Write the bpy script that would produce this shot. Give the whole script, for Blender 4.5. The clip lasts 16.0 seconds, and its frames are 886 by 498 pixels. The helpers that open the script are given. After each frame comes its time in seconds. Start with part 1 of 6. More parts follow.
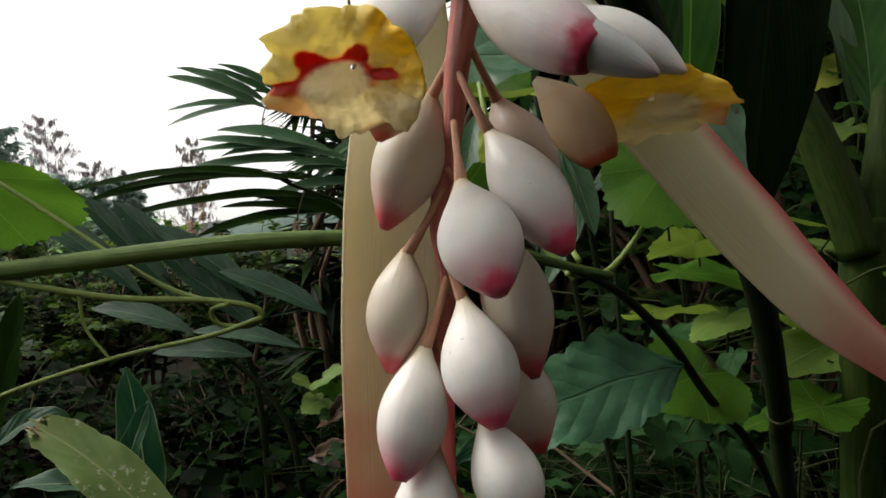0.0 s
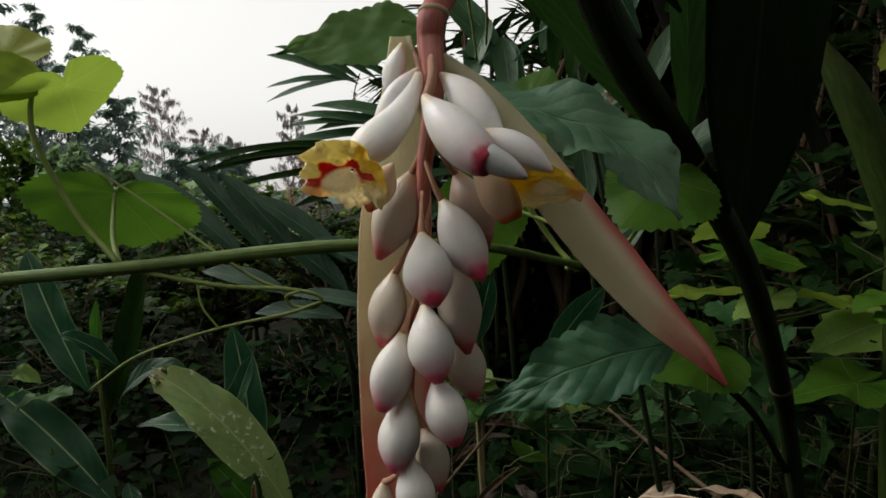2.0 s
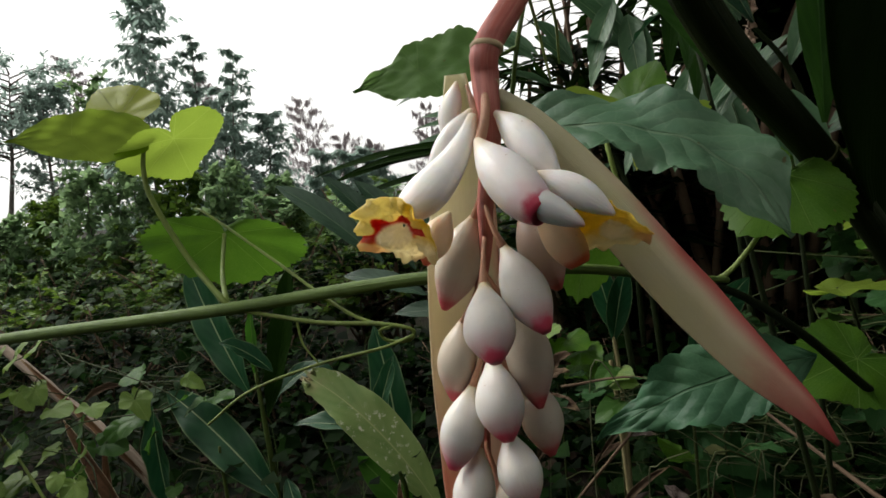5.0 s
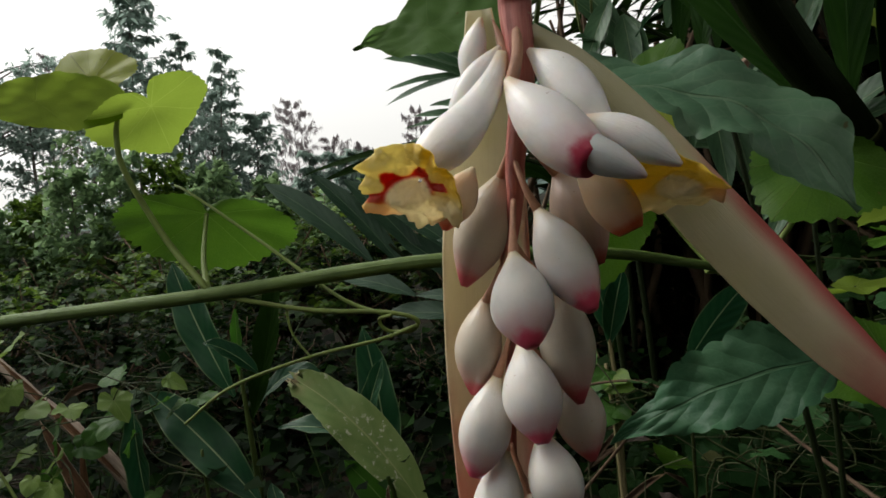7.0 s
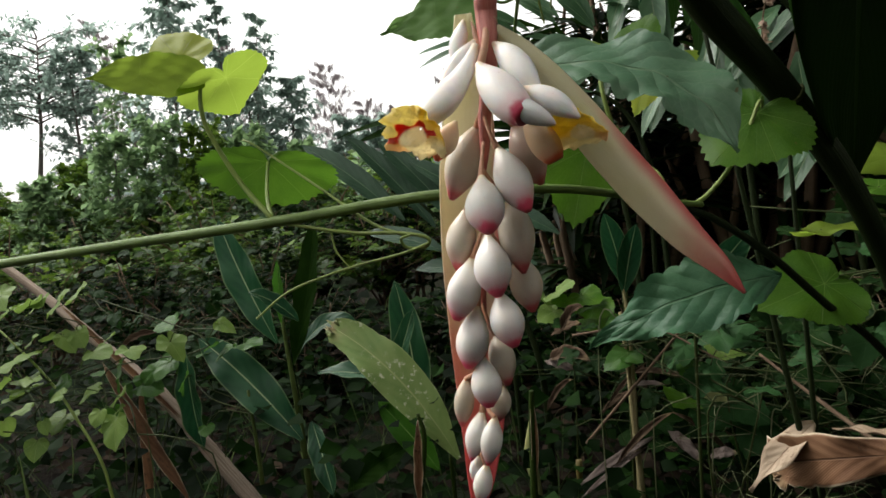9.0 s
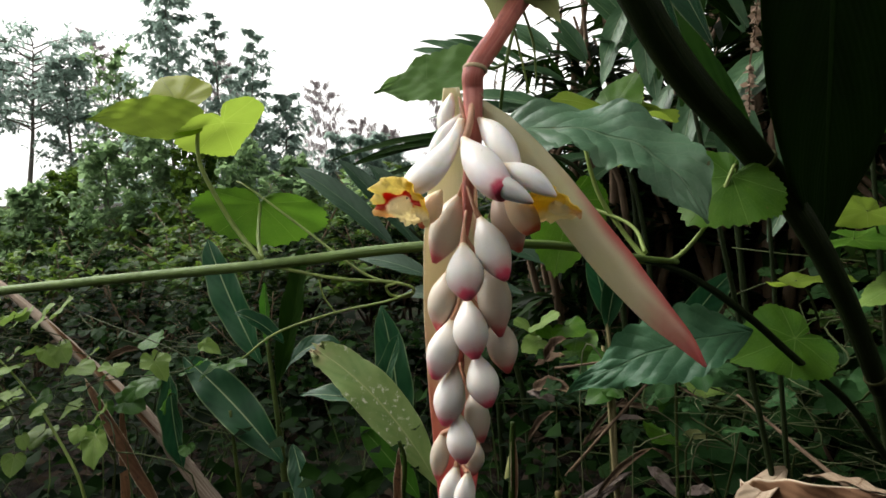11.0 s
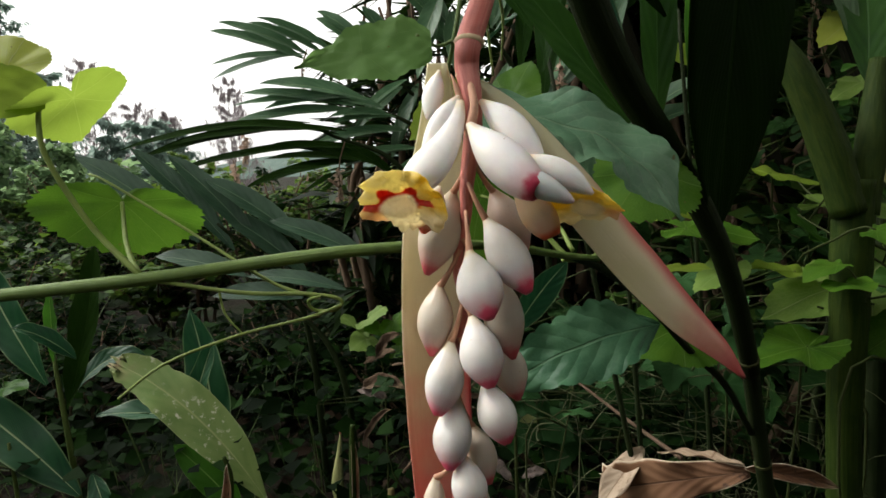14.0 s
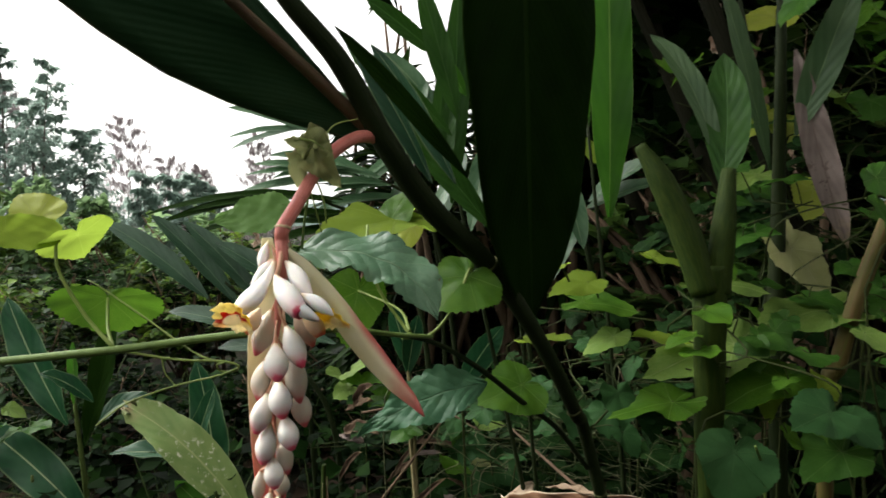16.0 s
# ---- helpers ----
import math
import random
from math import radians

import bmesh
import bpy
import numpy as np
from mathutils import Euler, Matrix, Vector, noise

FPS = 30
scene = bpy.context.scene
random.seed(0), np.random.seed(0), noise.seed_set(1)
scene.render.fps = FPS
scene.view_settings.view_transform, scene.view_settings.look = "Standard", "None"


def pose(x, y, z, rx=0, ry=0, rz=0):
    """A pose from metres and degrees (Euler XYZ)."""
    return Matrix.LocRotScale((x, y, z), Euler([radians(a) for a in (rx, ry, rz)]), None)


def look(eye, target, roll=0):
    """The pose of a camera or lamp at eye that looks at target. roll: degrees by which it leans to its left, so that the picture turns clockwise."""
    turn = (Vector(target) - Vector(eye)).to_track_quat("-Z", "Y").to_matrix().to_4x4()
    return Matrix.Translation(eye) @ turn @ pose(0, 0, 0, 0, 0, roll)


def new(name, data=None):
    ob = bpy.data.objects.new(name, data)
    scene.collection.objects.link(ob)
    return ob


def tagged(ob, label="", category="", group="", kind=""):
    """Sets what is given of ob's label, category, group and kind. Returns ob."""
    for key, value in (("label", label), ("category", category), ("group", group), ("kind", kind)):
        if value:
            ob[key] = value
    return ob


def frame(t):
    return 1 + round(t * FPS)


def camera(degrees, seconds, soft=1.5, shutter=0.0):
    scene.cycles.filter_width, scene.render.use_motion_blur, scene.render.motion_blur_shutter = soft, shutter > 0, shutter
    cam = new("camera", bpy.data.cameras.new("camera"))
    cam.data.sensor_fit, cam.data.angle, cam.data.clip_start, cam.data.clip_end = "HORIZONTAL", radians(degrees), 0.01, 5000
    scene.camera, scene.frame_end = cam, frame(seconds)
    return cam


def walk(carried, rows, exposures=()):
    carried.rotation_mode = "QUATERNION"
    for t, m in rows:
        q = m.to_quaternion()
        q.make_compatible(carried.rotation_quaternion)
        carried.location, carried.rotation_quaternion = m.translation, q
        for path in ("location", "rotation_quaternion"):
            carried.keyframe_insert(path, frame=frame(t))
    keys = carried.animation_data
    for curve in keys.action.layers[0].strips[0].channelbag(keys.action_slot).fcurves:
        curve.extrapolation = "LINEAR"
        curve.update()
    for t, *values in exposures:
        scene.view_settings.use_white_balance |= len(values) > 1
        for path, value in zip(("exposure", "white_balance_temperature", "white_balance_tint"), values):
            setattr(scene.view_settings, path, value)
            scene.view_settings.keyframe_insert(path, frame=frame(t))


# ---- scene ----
# ---------------------------------------------------------------- camera
cam = camera(64.5, 16.0, soft=1.6, shutter=0.1)
PATH = [
    (0, (0.0042, 0.0104, 1.1591), (0.0101, 2.0098, 1.111), -1.49),
    (0.5, (0.0004, 0.0044, 1.1642), (-0.0479, 2.0018, 1.254), -1.08),
    (1, (0.0107, -0.0171, 1.1748), (-0.0776, 1.9795, 1.2501), -1.90),
    (1.5, (0.0381, -0.0584, 1.1835), (-0.1364, 1.933, 1.1229), -1.44),
    (2, (0.0521, -0.0889, 1.184), (-0.2086, 1.8888, 1.039), -1.23),
    (2.5, (0.0685, -0.105, 1.1899), (-0.2029, 1.8667, 0.9933), -2.54),
    (3, (0.069, -0.1217, 1.1887), (-0.1898, 1.849, 0.9669), -2.92),
    (3.5, (0.0718, -0.1237, 1.1905), (-0.0677, 1.8593, 0.9705), -3.27),
    (4, (0.0711, -0.1212, 1.1986), (-0.0864, 1.861, 0.9836), -4.27),
    (4.5, (0.0788, -0.0987, 1.1896), (-0.3905, 1.8353, 0.9906), -2.86),
    (5, (0.0795, -0.0684, 1.2041), (-0.5736, 1.8157, 1.0507), -5.50),
    (5.2, (0.0773, -0.0619, 1.199), (-0.5889, 1.8191, 1.065), -4.57),
    (7.5, (0.0533, -0.0313, 1.182), (-0.5613, 1.8658, 1.03), -4.94),
    (8, (0.0742, -0.0716, 1.1589), (-0.6035, 1.794, 0.913), -5.60),
    (8.5, (0.0984, -0.1153, 1.1665), (-0.6082, 1.7401, 0.9253), -5.19),
    (10.8, (0.1184, -0.165, 1.2007), (-0.5771, 1.7001, 1.006), -3.56),
    (11, (0.1187, -0.1541, 1.2004), (-0.5642, 1.7168, 1.0174), -2.81),
    (11.5, (0.0933, -0.1023, 1.2009), (-0.4215, 1.8124, 0.9383), -2.34),
    (12, (0.0511, -0.0852, 1.1959), (-0.3049, 1.8731, 0.9997), 1.68),
    (12.5, (0.0228, -0.1085, 1.2002), (-0.147, 1.8786, 1.0501), 2.52),
    (13, (0.014, -0.1253, 1.2035), (-0.0913, 1.8612, 0.9966), 0.13),
    (13.5, (0.0155, -0.1239, 1.2078), (-0.0524, 1.8631, 0.9913), -1.61),
    (14, (0.0137, -0.1129, 1.2059), (-0.0921, 1.8705, 0.9722), -2.59),
    (14.5, (0.0196, -0.101, 1.2057), (-0.1009, 1.8859, 1.0119), -1.25),
    (15, (0.0504, -0.1457, 1.2242), (-0.1597, 1.8384, 1.0852), -1.76),
    (15.5, (0.0968, -0.206, 1.243), (-0.3022, 1.7506, 1.1305), -1.13),
    (16, (0.1865, -0.3422, 1.2623), (0.0087, 1.6478, 1.1707), -2.14),
]
EXPOSURES = [(0, 0.65), (0.5, 0.50), (1.2, 0.02), (1.6, 0.0), (2.0, 0.12), (2.5, 0.27), (3.0, 0.42), (3.5, 0.44), (4.0, 0.87), (4.5, 0.92), (5.0, 0.57), (7.5, 0.27), (8.2, 0.77), (11, 1.12), (12.5, 0.95), (14.5, 0.97), (16, 1.35)]
walk(cam, [(t, look(eye, target, roll)) for t, eye, target, roll in PATH], EXPOSURES)

# ---------------------------------------------------------------- light
world = bpy.data.worlds.new("overcast_sky")
scene.world = world
world.use_nodes = True
wn, wl = world.node_tree.nodes, world.node_tree.links
wn.clear()
sky = wn.new("ShaderNodeTexSky")
sky.sky_type, sky.sun_disc = "NISHITA", False
sky.sun_elevation, sky.sun_rotation = radians(50), radians(282)
sky.air_density, sky.dust_density = 1.0, 4.0
grey = wn.new("ShaderNodeHueSaturation")
grey.inputs["Saturation"].default_value = 0.03
cloud = wn.new("ShaderNodeMix")
cloud.data_type = "RGBA"
cloud.inputs["Factor"].default_value = 0.50
cloud.inputs["B"].default_value = (6.7, 6.6, 6.2, 1)
back = wn.new("ShaderNodeBackground")
back.inputs["Strength"].default_value = 0.15
wout = wn.new("ShaderNodeOutputWorld")
wl.new(sky.outputs["Color"], grey.inputs["Color"])
wl.new(grey.outputs["Color"], cloud.inputs["A"])
wl.new(cloud.outputs["Result"], back.inputs["Color"])
wl.new(back.outputs["Background"], wout.inputs["Surface"])

sun = new("sun", bpy.data.lights.new("sun", "SUN"))
sun.data.energy, sun.data.angle, sun.data.color = 1.4, radians(20), (1.0, 0.97, 0.92)
sun.matrix_world = look((-2.9, 0.9, 4.6), (0, 0.3, 1.0))


# ---------------------------------------------------------------- materials
class Nodes:
    """A material's node tree, with short calls for the nodes used here."""

    def __init__(self, name):
        self.m = bpy.data.materials.new(name)
        self.m.use_nodes = True
        self.t = self.m.node_tree
        self.t.nodes.clear()
        self.out = self.add("ShaderNodeOutputMaterial")
        self.coord = self.add("ShaderNodeTexCoord")

    def add(self, kind):
        return self.t.nodes.new(kind)

    def put(self, value, socket):
        if isinstance(value, bpy.types.NodeSocket):
            self.t.links.new(value, socket)
        elif isinstance(value, tuple) and len(value) == 3 and socket.type == "RGBA":
            socket.default_value = (*value, 1)
        else:
            socket.default_value = value

    def math(self, op, a, b=0.0, c=0.0, clamp=False):
        n = self.add("ShaderNodeMath")
        n.operation, n.use_clamp = op, clamp
        for v, s in zip((a, b, c), n.inputs):
            self.put(v, s)
        return n.outputs[0]

    def mix(self, f, a, b, blend="MIX"):
        n = self.add("ShaderNodeMix")
        n.data_type, n.blend_type = "RGBA", blend
        self.put(f, n.inputs["Factor"])
        self.put(a, n.inputs["A"])
        self.put(b, n.inputs["B"])
        return n.outputs["Result"]

    def noise(self, scale, detail=3.0, where=None, rough=0.55, distortion=0.0):
        n = self.add("ShaderNodeTexNoise")
        self.put(where or self.coord.outputs["Object"], n.inputs["Vector"])
        n.inputs["Scale"].default_value, n.inputs["Detail"].default_value = scale, detail
        n.inputs["Roughness"].default_value, n.inputs["Distortion"].default_value = rough, distortion
        return n.outputs["Fac"]

    def cells(self, scale, where=None, feature="DISTANCE_TO_EDGE"):
        n = self.add("ShaderNodeTexVoronoi")
        n.feature = feature
        self.put(where or self.coord.outputs["Object"], n.inputs["Vector"])
        n.inputs["Scale"].default_value = scale
        return n.outputs["Distance"]

    def step(self, x, lo, hi):
        n = self.add("ShaderNodeMapRange")
        n.interpolation_type = "SMOOTHSTEP"
        for v, s in zip((x, lo, hi), n.inputs):
            self.put(v, s)
        return n.outputs[0]

    def uv(self):
        n = self.add("ShaderNodeSeparateXYZ")
        self.put(self.coord.outputs["UV"], n.inputs[0])
        return n.outputs[0], n.outputs[1]

    def chance(self):
        return self.add("ShaderNodeObjectInfo").outputs["Random"]

    def island(self):
        return self.add("ShaderNodeNewGeometry").outputs["Random Per Island"]

    def done(self, colour, rough=0.5, height=None, depth=0.001, thin=0.0, thin_colour=None, wax=0.0, spec=0.5):
        b = self.add("ShaderNodeBsdfPrincipled")
        self.put(colour, b.inputs["Base Color"])
        self.put(rough, b.inputs["Roughness"])
        b.inputs["Specular IOR Level"].default_value = spec
        if wax:
            b.inputs["Subsurface Weight"].default_value = wax
            b.inputs["Subsurface Radius"].default_value = (0.6, 0.4, 0.25)
            b.inputs["Subsurface Scale"].default_value = 0.006
        if height is not None:
            n = self.add("ShaderNodeBump")
            n.inputs["Strength"].default_value, n.inputs["Distance"].default_value = 1.0, depth
            self.put(height, n.inputs["Height"])
            self.t.links.new(n.outputs[0], b.inputs["Normal"])
        surface = b.outputs[0]
        if thin:
            tr = self.add("ShaderNodeBsdfTranslucent")
            self.put(thin_colour if thin_colour is not None else colour, tr.inputs["Color"])
            mx = self.add("ShaderNodeMixShader")
            self.put(thin, mx.inputs[0])
            self.t.links.new(surface, mx.inputs[1])
            self.t.links.new(tr.outputs[0], mx.inputs[2])
            surface = mx.outputs[0]
        self.t.links.new(surface, self.out.inputs["Surface"])
        return self.m


def strap_leaf(name, dark, light, rib, thin=0.25, rough=0.42, blotch=None, spec=0.3, edge=None):
    """Long ginger blade: pale midrib, slanting parallel veins."""
    k = Nodes(name)
    u, v = k.uv()
    off = k.math("ABSOLUTE", k.math("SUBTRACT", u, 0.5))
    slant = k.math("SUBTRACT", k.math("MULTIPLY", v, 1.0), k.math("MULTIPLY", off, 0.55))
    vein = k.math("SINE", k.math("MULTIPLY", slant, 260.0))
    band = k.math("SINE", k.math("ADD", k.math("MULTIPLY", slant, 47.0), k.math("MULTIPLY", k.noise(9), 3.0)))
    patch = k.step(k.noise(14, 5), 0.3, 0.75)
    colour = k.mix(patch, dark, light)
    colour = k.mix(k.math("MULTIPLY", k.step(band, -0.6, 1.0), 0.35), colour, light)
    colour = k.mix(k.math("MULTIPLY", k.chance(), 0.35), colour, tuple(0.65 * c for c in dark))
    if blotch:
        spots = k.math("MULTIPLY", k.step(k.noise(52, 6, rough=0.7), 0.57, 0.62), k.step(k.noise(6, 2), 0.38, 0.56))
        colour = k.mix(spots, colour, blotch)
        tip = k.math("MULTIPLY", k.step(v, 0.80, 0.99), k.step(k.noise(30, 4), 0.40, 0.6))
        colour = k.mix(tip, colour, (0.32, 0.24, 0.13))
    mid = k.step(off, 0.026, 0.010)
    colour = k.mix(k.math("MULTIPLY", mid, 0.9), colour, rib)
    colour = k.mix(k.math("MULTIPLY", k.step(off, 0.45 if edge else 0.475, 0.497), 0.85 if edge else 0.6), colour, edge or rib)
    h = k.math("ADD", k.math("MULTIPLY", vein, 0.12), k.math("MULTIPLY", band, 0.35))
    h = k.math("ADD", h, k.math("MULTIPLY", mid, -1.2))
    return k.done(colour, k.math("MULTIPLY_ADD", patch, 0.12, rough), h, 0.0009, thin, k.mix(0.5, colour, light), spec=spec)


def vine_leaf(name, dark, light, rib, thin=0.4, rough=0.5, spec=0.3):
    """Broad heart-shaped leaf: veins that fan from its base, net between them."""
    k = Nodes(name)
    u, v = k.uv()
    x, y = k.math("SUBTRACT", u, 0.5), k.math("SUBTRACT", v, 0.5)
    r = k.math("SQRT", k.math("ADD", k.math("MULTIPLY", x, x), k.math("MULTIPLY", y, y)))
    a = k.math("ARCTAN2", y, x)
    fan = k.math("MULTIPLY", k.math("ABSOLUTE", k.math("SINE", k.math("MULTIPLY", a, 3.5))), r)
    main = k.step(fan, 0.012, 0.003)
    side = k.math("ABSOLUTE", k.math("SINE", k.math("ADD", k.math("MULTIPLY", r, 52.0), k.math("MULTIPLY", fan, -60.0))))
    side = k.math("MULTIPLY", k.step(side, 0.16, 0.02), 0.5)
    net = k.step(k.cells(60, k.coord.outputs["UV"]), 0.10, 0.0)
    patch = k.step(k.noise(28, 5), 0.3, 0.75)
    colour = k.mix(patch, dark, light)
    colour = k.mix(k.math("MULTIPLY", k.chance(), 0.4), colour, tuple(0.6 * c for c in dark))
    colour = k.mix(k.math("MULTIPLY", net, 0.25), colour, rib)
    colour = k.mix(side, colour, k.mix(0.5, dark, rib))
    colour = k.mix(main, colour, rib)
    spots = k.step(k.noise(120, 3), 0.72, 0.76)
    colour = k.mix(spots, colour, (0.13, 0.10, 0.03))
    h = k.math("ADD", k.math("MULTIPLY", main, -1.2), k.math("MULTIPLY", side, -0.9))
    h = k.math("ADD", h, k.math("MULTIPLY", k.noise(45, 3), 1.2))
    return k.done(colour, rough, h, 0.0011, thin, k.mix(0.6, colour, light), spec=spec)


def pinnate_leaf(name, dark, light, rib, thin=0.2, rough=0.42, spec=0.3):
    """Large crinkled leaf with a midrib and some dozen sunken side veins."""
    k = Nodes(name)
    u, v = k.uv()
    off = k.math("ABSOLUTE", k.math("SUBTRACT", u, 0.5))
    slant = k.math("SUBTRACT", v, k.math("MULTIPLY", off, 0.42))
    side = k.math("ABSOLUTE", k.math("SINE", k.math("MULTIPLY_ADD", slant, 30.0, k.math("MULTIPLY", k.noise(12, 2), 0.8))))
    vein = k.step(side, 0.14, 0.02)
    mid = k.step(off, 0.022, 0.008)
    patch = k.step(k.noise(22, 5), 0.3, 0.75)
    colour = k.mix(patch, dark, light)
    colour = k.mix(k.math("MULTIPLY", k.step(k.cells(120), 0.10, 0.0), 0.3), colour, rib)
    colour = k.mix(k.math("MULTIPLY", vein, 0.5), colour, rib)
    colour = k.mix(mid, colour, rib)
    spots = k.step(k.noise(110, 3), 0.73, 0.77)
    colour = k.mix(spots, colour, (0.10, 0.08, 0.03))
    h = k.math("ADD", k.math("MULTIPLY", side, 0.45), k.math("MULTIPLY", k.noise(70, 3), 0.9))
    h = k.math("ADD", h, k.math("MULTIPLY", mid, -0.8))
    return k.done(colour, rough, h, 0.0015, thin, k.mix(0.5, colour, light), spec=spec)


def foliage(name, dark, light, thin=0.35, rough=0.5, spec=0.12):
    """Many small leaves, each with its own tone."""
    k = Nodes(name)
    each = k.island()
    colour = k.mix(k.math("MULTIPLY", each, each), dark, light)
    colour = k.mix(k.math("MULTIPLY", k.noise(3.0, 4), 0.6), colour, dark)
    colour = k.mix(k.math("MULTIPLY", k.chance(), 0.25), colour, tuple(0.6 * c for c in dark))
    return k.done(colour, rough, k.noise(90, 2), 0.0008, thin, k.mix(0.5, colour, light), spec=spec)


def bark(name, a, b, scale=30, rough=0.7, spec=0.3, depth=0.002):
    """Stem skin streaked along its length."""
    k = Nodes(name)
    u, v = k.uv()
    comb = k.add("ShaderNodeCombineXYZ")
    k.put(k.math("MULTIPLY", u, 9.0), comb.inputs[0])
    k.put(k.math("MULTIPLY", v, 2.0), comb.inputs[1])
    streak = k.noise(4, 5, comb.outputs[0], 0.65)
    blot = k.noise(scale, 4)
    colour = k.mix(k.step(streak, 0.3, 0.7), a, b)
    colour = k.mix(k.math("MULTIPLY", k.step(blot, 0.45, 0.75), 0.5), colour, tuple(0.55 * c for c in a))
    return k.done(colour, rough, k.math("ADD", streak, k.math("MULTIPLY", blot, 0.5)), depth, spec=spec)


def bud_skin(name, base, white, tip, start=0.80):
    """Waxy petal: cream foot, white belly, pink point."""
    k = Nodes(name)
    u, v = k.uv()
    wob = k.math("MULTIPLY_ADD", k.noise(160, 3), 0.16, -0.08)
    w = k.math("ADD", v, wob)
    colour = k.mix(k.step(w, 0.02, 0.24), base, white)
    comb = k.add("ShaderNodeCombineXYZ")
    k.put(k.math("MULTIPLY", u, 14.0), comb.inputs[0])
    k.put(k.math("MULTIPLY", v, 1.2), comb.inputs[1])
    streak = k.noise(3.0, 4, comb.outputs[0])
    colour = k.mix(k.math("MULTIPLY", k.step(streak, 0.45, 0.8), 0.10), colour, base)
    colour = k.mix(k.math("MULTIPLY", k.step(k.noise(95, 4), 0.48, 0.72), 0.30), colour, tuple(0.75 * c for c in white))
    blush = k.mix(0.35, white, tip)
    colour = k.mix(k.step(w, start - 0.20, start + 0.08), colour, blush)
    colour = k.mix(k.step(w, start + 0.02, start + 0.13), colour, tip)
    speck = k.step(k.noise(420, 2), 0.735, 0.77)
    colour = k.mix(k.math("MULTIPLY", speck, 0.5), colour, (0.35, 0.20, 0.10))
    return k.done(colour, 0.42, k.math("MULTIPLY_ADD", streak, 0.4, k.noise(180, 3)), 0.0003, wax=0.3)


M_BUD = bud_skin("white_bud", (0.62, 0.52, 0.33), (0.70, 0.67, 0.62), (0.76, 0.09, 0.16), 0.82)
M_BUD_OLD = bud_skin("browning_bud", (0.50, 0.32, 0.22), (0.62, 0.48, 0.39), (0.55, 0.12, 0.10), 0.82)
# Tan of old buds plus the shade behind the front ones, both in colour.
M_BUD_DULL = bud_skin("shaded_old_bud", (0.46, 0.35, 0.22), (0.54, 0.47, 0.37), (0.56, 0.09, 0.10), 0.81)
M_TUBE = bud_skin("white_petal", (0.76, 0.64, 0.48), (0.89, 0.86, 0.82), (0.86, 0.66, 0.62), 0.95)
M_BLUSH = bud_skin("petal_with_pink_end", (0.76, 0.64, 0.48), (0.89, 0.85, 0.82), (0.56, 0.05, 0.10), 0.84)
M_GREYPETAL = bud_skin("grey_white_petal", (0.70, 0.30, 0.32), (0.66, 0.67, 0.64), (0.62, 0.22, 0.25), 0.92)


def make_bract(name, edge, begin, flush, blush=(0.80, 0.52, 0.46), tip=0.68):
    """Cream bract; edge: the side (u 0 or 1) that is flushed with pink from begin on."""
    k = Nodes(name)
    u, v = k.uv()
    wob = k.math("MULTIPLY_ADD", k.noise(60, 4), 0.2, -0.1)
    off = k.math("ADD", k.math("SUBTRACT", u, 0.5) if edge else k.math("SUBTRACT", 0.5, u), k.math("MULTIPLY", wob, 0.25))
    w = k.math("ADD", v, wob)
    cream, green, red = (0.86, 0.81, 0.60), (0.80, 0.77, 0.50), (0.68, 0.09, 0.11)
    colour = k.mix(k.step(k.noise(40, 4), 0.35, 0.7), cream, green)
    colour = k.mix(k.math("MULTIPLY", k.step(w, tip - 0.34, tip + 0.20), flush), colour, blush)
    pink = k.math("MULTIPLY", k.step(off, k.math("MULTIPLY_ADD", w, -0.40, 0.40), 0.50), k.step(w, begin, begin + 0.35))
    pink = k.math("MAXIMUM", pink, k.step(w, tip, tip + 0.29))
    colour = k.mix(k.math("MULTIPLY", pink, 0.92), colour, red)
    comb = k.add("ShaderNodeCombineXYZ")
    k.put(k.math("MULTIPLY", u, 26.0), comb.inputs[0])
    k.put(v, comb.inputs[1])
    streak = k.noise(2.5, 4, comb.outputs[0])
    colour = k.mix(k.math("MULTIPLY", k.step(streak, 0.5, 0.8), 0.18), colour, (0.60, 0.54, 0.32))
    return k.done(colour, 0.48, streak, 0.0006, 0.50, k.mix(0.2, colour, cream))


M_BRACT = make_bract("cream_bract", 0, 0.14, 0.85, (0.56, 0.36, 0.25), 0.52)
M_BRACT_OUT = make_bract("cream_bract_with_pink_edge", 1, 0.26, 0.30, (0.88, 0.70, 0.58))


